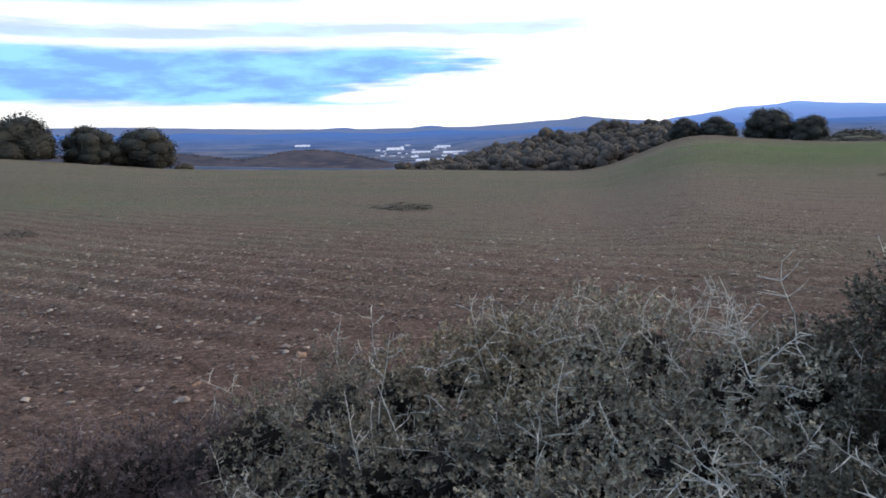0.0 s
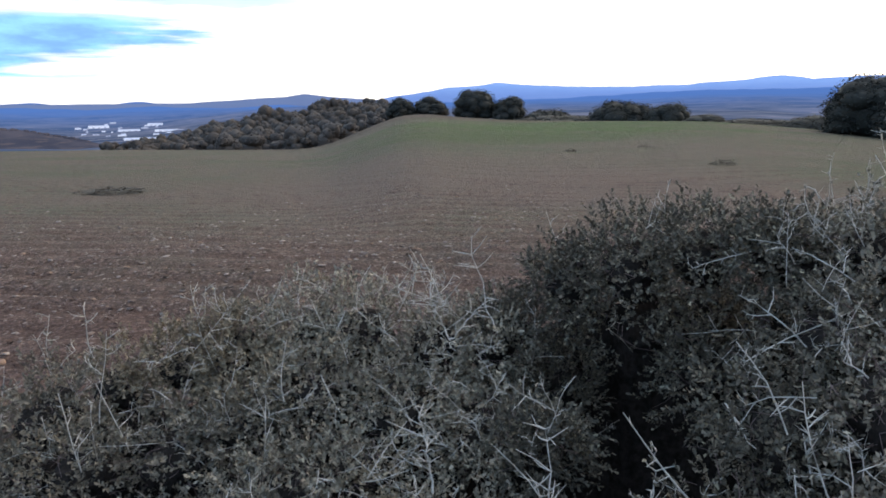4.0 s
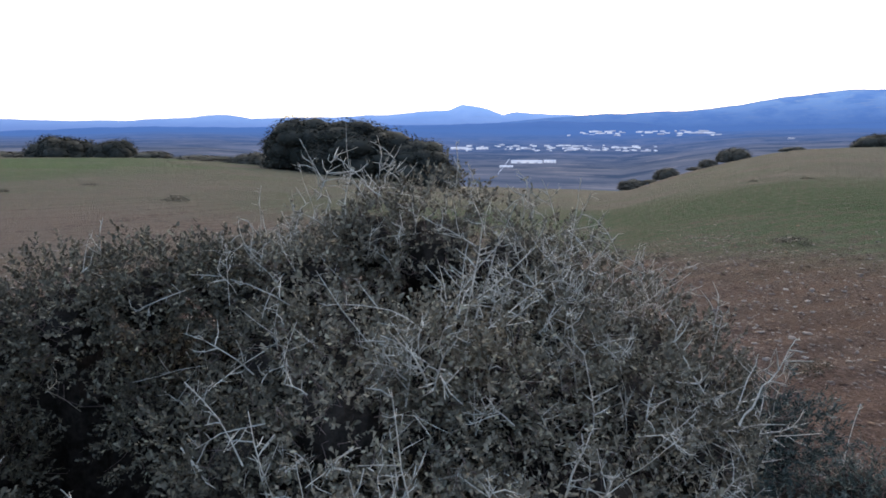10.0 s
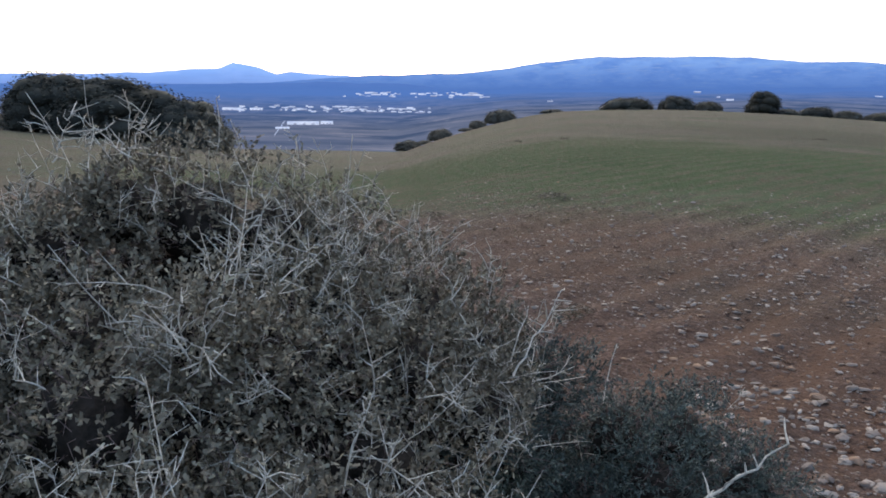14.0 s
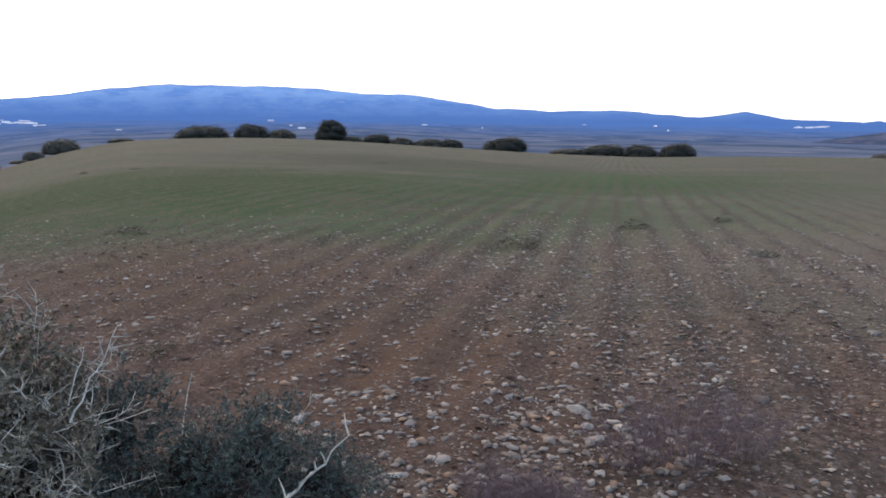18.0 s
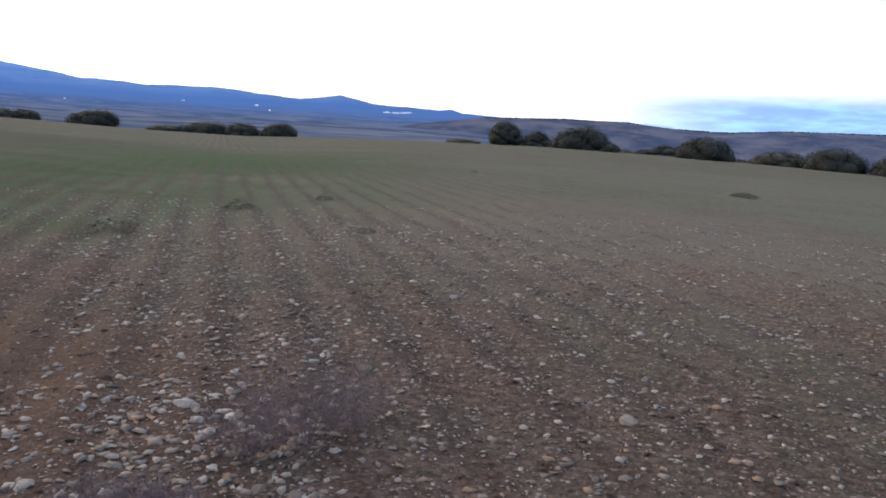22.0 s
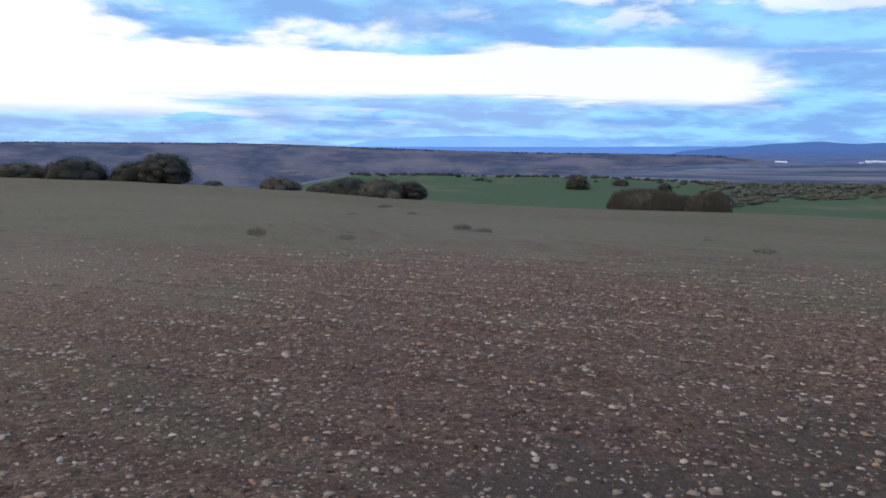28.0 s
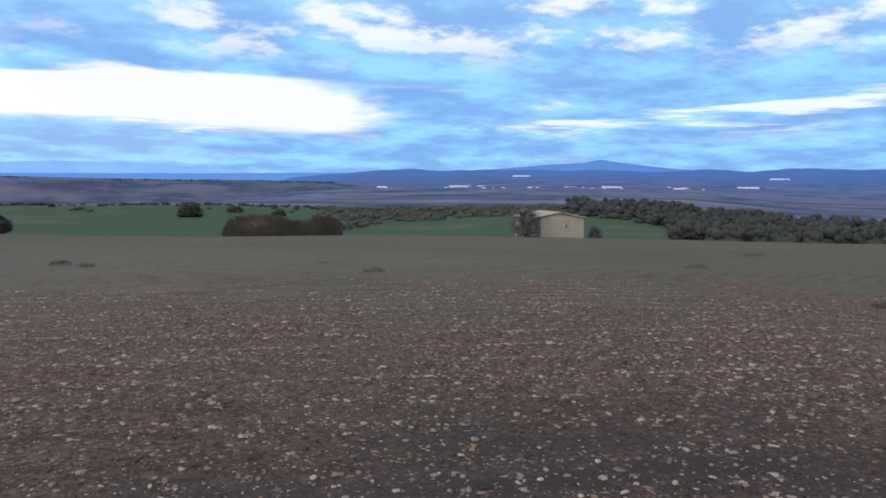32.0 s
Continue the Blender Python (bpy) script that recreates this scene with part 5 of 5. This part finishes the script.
LONG = "long pale bare branch standing out of the hedge"
stick("bare_branch", LONG, [(52.9, -0.9, 1.8), (51.6, -4.2, 1.78)], 0.0038, seed=1)
stick("bare_branch", LONG, [(52.9, -0.9, 1.8), (55.0, -2.9, 1.78), (56.2, -3.9, 1.75)], 0.0036, seed=2)
stick("bare_branch", LONG, [(57.2, -1.2, 1.8), (56.0, -4.0, 1.78)], 0.0036, seed=3)
stick("bare_branch", LONG, [(57.2, -1.2, 1.8), (58.0, -3.6, 1.78)], 0.0034, seed=4)
stick("bare_branch", LONG, [(86.0, -13.6, 1.7), (82.6, -19.5, 1.6)], 0.0045, seed=5, forks=3)
stick("bare_branch", LONG, [(77.2, -12.2, 1.6), (80.2, -18.4, 1.55)], 0.0042, seed=6)
stick("bare_branch", LONG, [(64.5, -10.5, 1.5), (63.8, -17.0, 1.45)], 0.0042, seed=7, forks=8)
stick("bare_branch", LONG, [(27.5, -23.5, 1.35), (28.2, -33, 1.3)], 0.0045, seed=8, forks=9)
stick("bare_branch", LONG, [(36.0, -26.0, 1.3), (35.2, -34, 1.25)], 0.0045, seed=9, forks=7)
stick("bare_branch", LONG, [(40.0, -26.5, 1.3), (37.0, -34, 1.25)], 0.004, seed=10, forks=7)
stick("bare_branch", LONG, [(17.8, -22.0, 1.5), (18.6, -28.0, 1.45)], 0.0045, seed=11, forks=9)
stick("bare_branch", LONG, [(22.5, -9.5, 1.95), (23.5, -14.5, 1.9), (24.5, -16.5, 1.85)], 0.0035, seed=12, forks=7)
stick("bare_branch", LONG, [(102.5, -22.3, 1.9), (99.5, -25.0, 1.85), (96.0, -27.5, 1.8)], 0.009, seed=13, forks=4)
stick("bare_branch", LONG, [(19.0, -13.2, 1.85), (20.6, -17.2, 1.8)], 0.004, seed=14, forks=3)
stick("bare_branch", LONG, [(23.6, -14.0, 1.82), (20.6, -17.2, 1.8)], 0.004, seed=15, forks=3)


# ---- dry purple weeds at the field's edge ----
def dry_weed(az, r, wide, tall, stalks, seed):
    rng = np.random.RandomState(seed)
    top = new("dry_weed")
    base = spot(az, r)
    top.location = base
    tagged(top, "dry purplish leafless weed among field stones", "weed", "dry weeds")
    a = rng.uniform(0, 2 * np.pi, stalks)
    d = np.sqrt(rng.uniform(0, 1, stalks)) * wide / 2
    foot = np.stack([np.cos(a) * d * 0.35, np.sin(a) * d * 0.35, np.zeros(stalks)], -1)
    tip = np.stack([np.cos(a) * d, np.sin(a) * d, tall * rng.uniform(0.55, 1.0, stalks)], -1)
    s = np.linspace(0, 1, 4)[None, :, None]
    lines = foot[:, None] + (tip - foot)[:, None] * s + rng.normal(0, 0.030, (stalks, 4, 3)) * s
    v, f = tubes(lines, np.repeat([[0.0014, 0.0011, 0.0008, 0.0004]], stalks, 0))
    tagged(part("stalk_growth", quick_mesh("stalk_growth", v, f, [PURPLE]), top), kind="stuff")
    n = stalks * 6
    which = rng.randint(0, stalks, n)
    q = foot[which] + (tip - foot)[which] * rng.uniform(0.3, 1, (n, 1))
    seg = np.stack([q, q + rng.normal(0, 0.028, (n, 3)), q + rng.normal(0, 0.045, (n, 3)) + (0, 0, 0.02)], 1)
    v, f = tubes(seg, np.repeat([[0.0012, 0.001, 0.0005]], n, 0))
    tagged(part("shoot_growth", quick_mesh("shoot_growth", v, f, [PURPLE]), top), kind="stuff")


dry_weed(128.6, 3.75, 0.84, 0.44, 85, 1)
dry_weed(124.2, 3.65, 0.56, 0.34, 50, 2)
dry_weed(132.0, 3.95, 0.56, 0.30, 40, 6)
dry_weed(114.3, 3.15, 0.42, 0.15, 80, 7)
dry_weed(118.5, 3.1, 0.34, 0.12, 60, 8)
dry_weed(12.5, 3.6, 0.7, 0.62, 110, 3)
dry_weed(7.5, 3.7, 0.5, 0.52, 70, 4)
dry_weed(19.0, 3.9, 0.5, 0.62, 70, 5)


# ---- dark weed tufts on the field ----
def tuft_mesh(seed):
    rng = np.random.RandomState(seed)
    n = 260
    a = rng.uniform(0, 2 * np.pi, n)
    d = np.sqrt(rng.uniform(0, 1, n)) * 0.5
    p = np.stack([np.cos(a) * d, np.sin(a) * d, rng.uniform(0.02, 1, n) * (1 - d * 1.5).clip(0.1)], -1)
    v, f = leaf_quads(rng, p, np.tile([0.3, 0.3, 0.5], (n, 1)), 0.15, 0.035)
    v[:, 2] = np.maximum(v[:, 2], -0.02)
    return quick_mesh("weed_tuft", v, f, [WEED])


TUFTS = [tuft_mesh(s) for s in range(4)]


def tuft(az, el, wide, tall, k):
    rr = np.geomspace(4, 140, 400)
    ang = np.degrees(np.arctan2(land(np.full(400, az), rr) - EYE, rr))
    r = float(rr[min(int(np.searchsorted(ang, el)), 399)])
    r = min(r, float(np.interp(az, E_AZ, E_R)) - 1)
    w = r * radians(wide)
    ob = new("weed_tuft", TUFTS[k % 4])
    ob.matrix_basis = Matrix.Translation(spot(az, r)) @ Matrix.Rotation(k * 1.3, 4, "Z") @ Matrix.Diagonal((w, w, max(r * radians(tall), 0.03), 1))
    tagged(ob, "dark withered weed tuft on the field", "weed", "weed tufts on the field")


TUFTS_A = [(87.3, -15.6, 3.4, 1.2), (88.6, -15.2, 2.2, 0.9), (-1.3, -5.38, 4.7, 0.51), (-27.2, -6.05, 2.3, 0.74), (-0.8, -5.49, 4.0, 0.66), (31.9, -3.26, 1.0, 0.34), (37.2, -2.95, 1.0, 0.26), (42.6, -4.21, 1.9, 0.73), (86.7, -6.79, 2.6, 0.55), (77.3, -8.23, 2.4, 0.38), (84.0, -2.79, 0.6, 0.26), (87.3, -2.49, 0.8, 0.26), (115.1, -8.18, 3.7, 0.85), (123.3, -6.82, 2.3, 1.01), (129.5, -6.13, 1.4, 0.72), (132.6, -8.38, 1.6, 0.65), (86.4, -6.75, 2.8, 0.50), (104.5, -2.20, 0.8, 0.23), (159.7, -4.30, 2.0, 0.40)]
TUFTS_B = [(140.5, -3.68, 0.6, 0.23), (176.7, -6.14, 1.4, 0.53), (159.6, -4.34, 1.8, 0.46), (176.8, -6.04, 1.5, 0.47), (192.0, -5.64, 1.4, 0.46), (193.5, -5.91, 1.2, 0.30), (183.8, -4.73, 1.0, 0.26), (186.2, -4.19, 1.0, 0.30), (188.3, -4.67, 1.0, 0.26), (183.2, -6.40, 1.5, 0.27), (192.0, -5.76, 1.5, 0.51), (186.4, -4.15, 1.1, 0.25), (193.6, -5.97, 1.2, 0.26), (209.7, -6.02, 0.8, 0.23), (237.2, -5.92, 1.7, 0.48), (241.2, -4.87, 1.5, 0.28), (248.8, -7.90, 1.6, 0.74), (213.4, -6.64, 1.7, 0.51)]
for k, row in enumerate(TUFTS_A + TUFTS_B):
    tuft(*row, k)


# ---- field stones ----
def pebble(seed, cuts=1):
    rng = np.random.RandomState(seed)
    bm = bmesh.new()
    bmesh.ops.create_icosphere(bm, subdivisions=cuts, radius=0.5)
    k = rng.uniform(0.75, 1.15, 3)
    for v in bm.verts:
        n = 1 + 0.55 * noise.noise(v.co * 2.6 + Vector((seed * 3.1, 0, 0)))
        v.co = Vector((v.co.x * k[0] * n, v.co.y * k[1] * n, v.co.z * 0.5 * n))
    return bm


PEBBLES = [from_bm("stone", pebble(s, 2), STONE) for s in range(8)]


def place_stone(az, r, size, k):
    ob = new("field_stone", PEBBLES[k % 8])
    ob.matrix_basis = Matrix.Translation(spot(az, r) + Vector((0, 0, size * 0.06))) @ Matrix.Rotation(k * 2.1, 4, "Z") @ Matrix.Rotation(0.2 * math.sin(k), 4, "X") @ Matrix.Scale(size, 4)
    tagged(ob, "pale rounded limestone lying on red soil", "stone", "stones on the field")


rng = np.random.RandomState(42)
for k in range(285):
    az = rng.uniform(92, 250) if k > 120 else rng.uniform(96, 130)
    near = k <= 120
    place_stone(az, rng.uniform(2.5, 4.3) ** (1.0 if near else 1.16), (rng.uniform(0.032, 0.075) if near else rng.uniform(0.022, 0.055)) * (1.4 if rng.uniform() < 0.1 else 1), k)
for az, r, s in ((119.8, 4.35, 0.15), (105.2, 4.6, 0.13), (133.0, 4.9, 0.15), (153.0, 4.3, 0.15), (-9.5, 5.7, 0.13), (-18.0, 4.9, 0.12), (94.5, 7.2, 0.11), (198, 8.3, 0.13), (139.5, 7.1, 0.16), (166.3, 5.7, 0.09)):
    place_stone(az, r, s * 0.72, int(az) + 60)


def stone_field(name, label, n, az0, az1, r0, r1, s0, s1, seed, power=1.0, mat=STONE, cat="stones", even=False, rows=0.0):
    """Thousands of small stones in one mesh; even: the same number on every square metre; rows: how far they gather in the furrows."""
    rng = np.random.RandomState(seed)
    proto = np.array([(0.5, 0.05, 0), (0.1, 0.5, 0.05), (-0.45, 0.15, 0.02), (-0.1, -0.5, 0), (0.32, 0.3, 0.24), (-0.28, 0.32, 0.26), (-0.3, -0.28, 0.23), (0.33, -0.26, 0.28)])
    tri = np.array([(0, 1, 4), (1, 2, 5), (2, 3, 6), (3, 0, 7), (1, 5, 4), (2, 6, 5), (3, 7, 6), (0, 4, 7), (4, 5, 6), (4, 6, 7)])
    az = rng.uniform(az0, az1, n)
    u = rng.uniform(0, 1, n)
    r = np.sqrt(r0 ** 2 + u * (r1 ** 2 - r0 ** 2)) if even else r0 * (r1 / r0) ** (u ** power)
    x, y = r * np.sin(np.radians(az)), r * np.cos(np.radians(az))
    across = y * math.cos(radians(32)) + x * math.sin(radians(32))
    lined = np.sin(across * 2 * np.pi / 0.62 + 0.8 * value_noise(x * 0.35, y * 0.35, 3) + 2.2)
    keep = (0.8 * value_noise(x * 0.7, y * 0.7, seed) + 0.5 * value_noise(x * 2.6, y * 2.6, seed + 1) + rows * lined + rng.normal(0, 0.6, n) - np.clip((r - 9) / 5, 0, 2)) > -0.35
    az, r, x, y = az[keep], r[keep], x[keep], y[keep]
    n = len(az)
    size = s0 + (s1 - s0) * rng.uniform(0, 1, n) ** 2.8
    t = rng.uniform(0, 2 * np.pi, n)
    sx, sy, sz = (rng.uniform(a, b, n) * size for a, b in ((0.9, 1.8), (0.6, 1.1), (0.4, 0.95)))
    P = proto[None] * np.stack([sx, sy, sz], -1)[:, None]
    c, s = np.cos(t)[:, None], np.sin(t)[:, None]
    P = np.stack([P[..., 0] * c - P[..., 1] * s + x[:, None], P[..., 0] * s + P[..., 1] * c + y[:, None], P[..., 2] + (land(az, r) + 0.04 * size)[:, None]], -1)
    P = P + rng.normal(0, 0.07, P.shape) * size[:, None, None]
    m = len(proto)
    f = (tri[None] + (np.arange(n) * m)[:, None, None]).reshape(-1, 3)
    tagged(new(name, quick_mesh(name, P.reshape(-1, 3), f, [mat])), label, cat, kind="stuff")


stone_field("field_gravel", "fine pale gravel strewn over red-brown soil", 24000, 76, 256, 1.8, 9, 0.008, 0.026, 51, even=True, rows=0.3)
stone_field("field_pebbles", "scattered pale limestone pebbles on red-brown ploughed soil", 46000, 76, 256, 1.6, 17, 0.014, 0.056, 52, even=True, rows=0.3)
stone_field("field_pebbles", "sparse pale pebbles on red-brown soil behind the hedge", 26000, -32, 62, 3.2, 22, 0.016, 0.066, 53, even=True, rows=0.4)
stone_field("soil_clods", "small crumbly clods of red-brown ploughed soil", 15000, -32, 256, 2.0, 13, 0.014, 0.055, 57, 1.0, SOIL, "clods", True, 0.6)
stone_field("stone_heap", "heap of mixed pale and orange limestone pieces at the field's edge", 4200, 95, 131, 1.8, 6.8, 0.012, 0.066, 59, 0.9)
stone_field("field_pebbles", "scattered pale pebbles on trodden soil at the field's edge", 3500, 250, 440, 0.8, 9, 0.007, 0.04, 63, 0.7)
stone_field("far_pebbles", "sparse pale stones among young crop", 20000, 84, 256, 6, 16, 0.018, 0.070, 55, even=True, rows=0.4)


# ---- sprouts of the young crop in rows ----
def sprouts(name, label, n, az0, az1, r0, r1, h, seed):
    rng = np.random.RandomState(seed)
    az = rng.uniform(az0, az1, n)
    r = r0 * (r1 / r0) ** rng.uniform(0, 1, n)
    x, y = r * np.sin(np.radians(az)), r * np.cos(np.radians(az))
    c, s = math.cos(radians(32)), math.sin(radians(32))
    across, along = y * c + x * s, -y * s + x * c
    across = np.round(across / 0.31) * 0.31 + rng.normal(0, 0.05, n)
    x, y = across * s + along * c, across * c - along * s
    r, az = np.hypot(x, y), np.degrees(np.arctan2(x, y))
    ok = (r > r0 * 0.9) & (0.021 * r + 0.22 * value_noise(x * 0.11, y * 0.11, 77) + 0.5 > rng.uniform(0.45, 0.95, n))
    x, y, r, az = x[ok], y[ok], r[ok], az[ok]
    n = len(x)
    z = land(az, r)
    hh = h * rng.uniform(0.5, 1.2, n) * (0.7 + r * 0.02)
    t = rng.uniform(0, 2 * np.pi, n)
    w = hh * 0.35
    lean = rng.normal(0, 0.35, (n, 2)) * hh[:, None]
    p0, p1 = np.stack([x - np.cos(t) * w, y - np.sin(t) * w, z - 0.01], -1), np.stack([x + np.cos(t) * w, y + np.sin(t) * w, z - 0.01], -1)
    p2, p3 = np.stack([x + lean[:, 0] + np.cos(t) * w * 0.3, y + lean[:, 1], z + hh], -1), np.stack([x + lean[:, 0] - np.cos(t) * w, y + lean[:, 1] - np.sin(t) * w, z + hh * 0.7], -1)
    v = np.stack([p0, p1, p2, p3], 1).reshape(-1, 3)
    tagged(new(name, quick_mesh(name, v, np.arange(len(v)).reshape(-1, 4), [GRASS])), label, "crop", kind="stuff")


sprouts("crop_sprouts", "sparse young cereal sprouts in rows on ploughed soil", 26000, -32, 256, 8, 60, 0.016, 61)
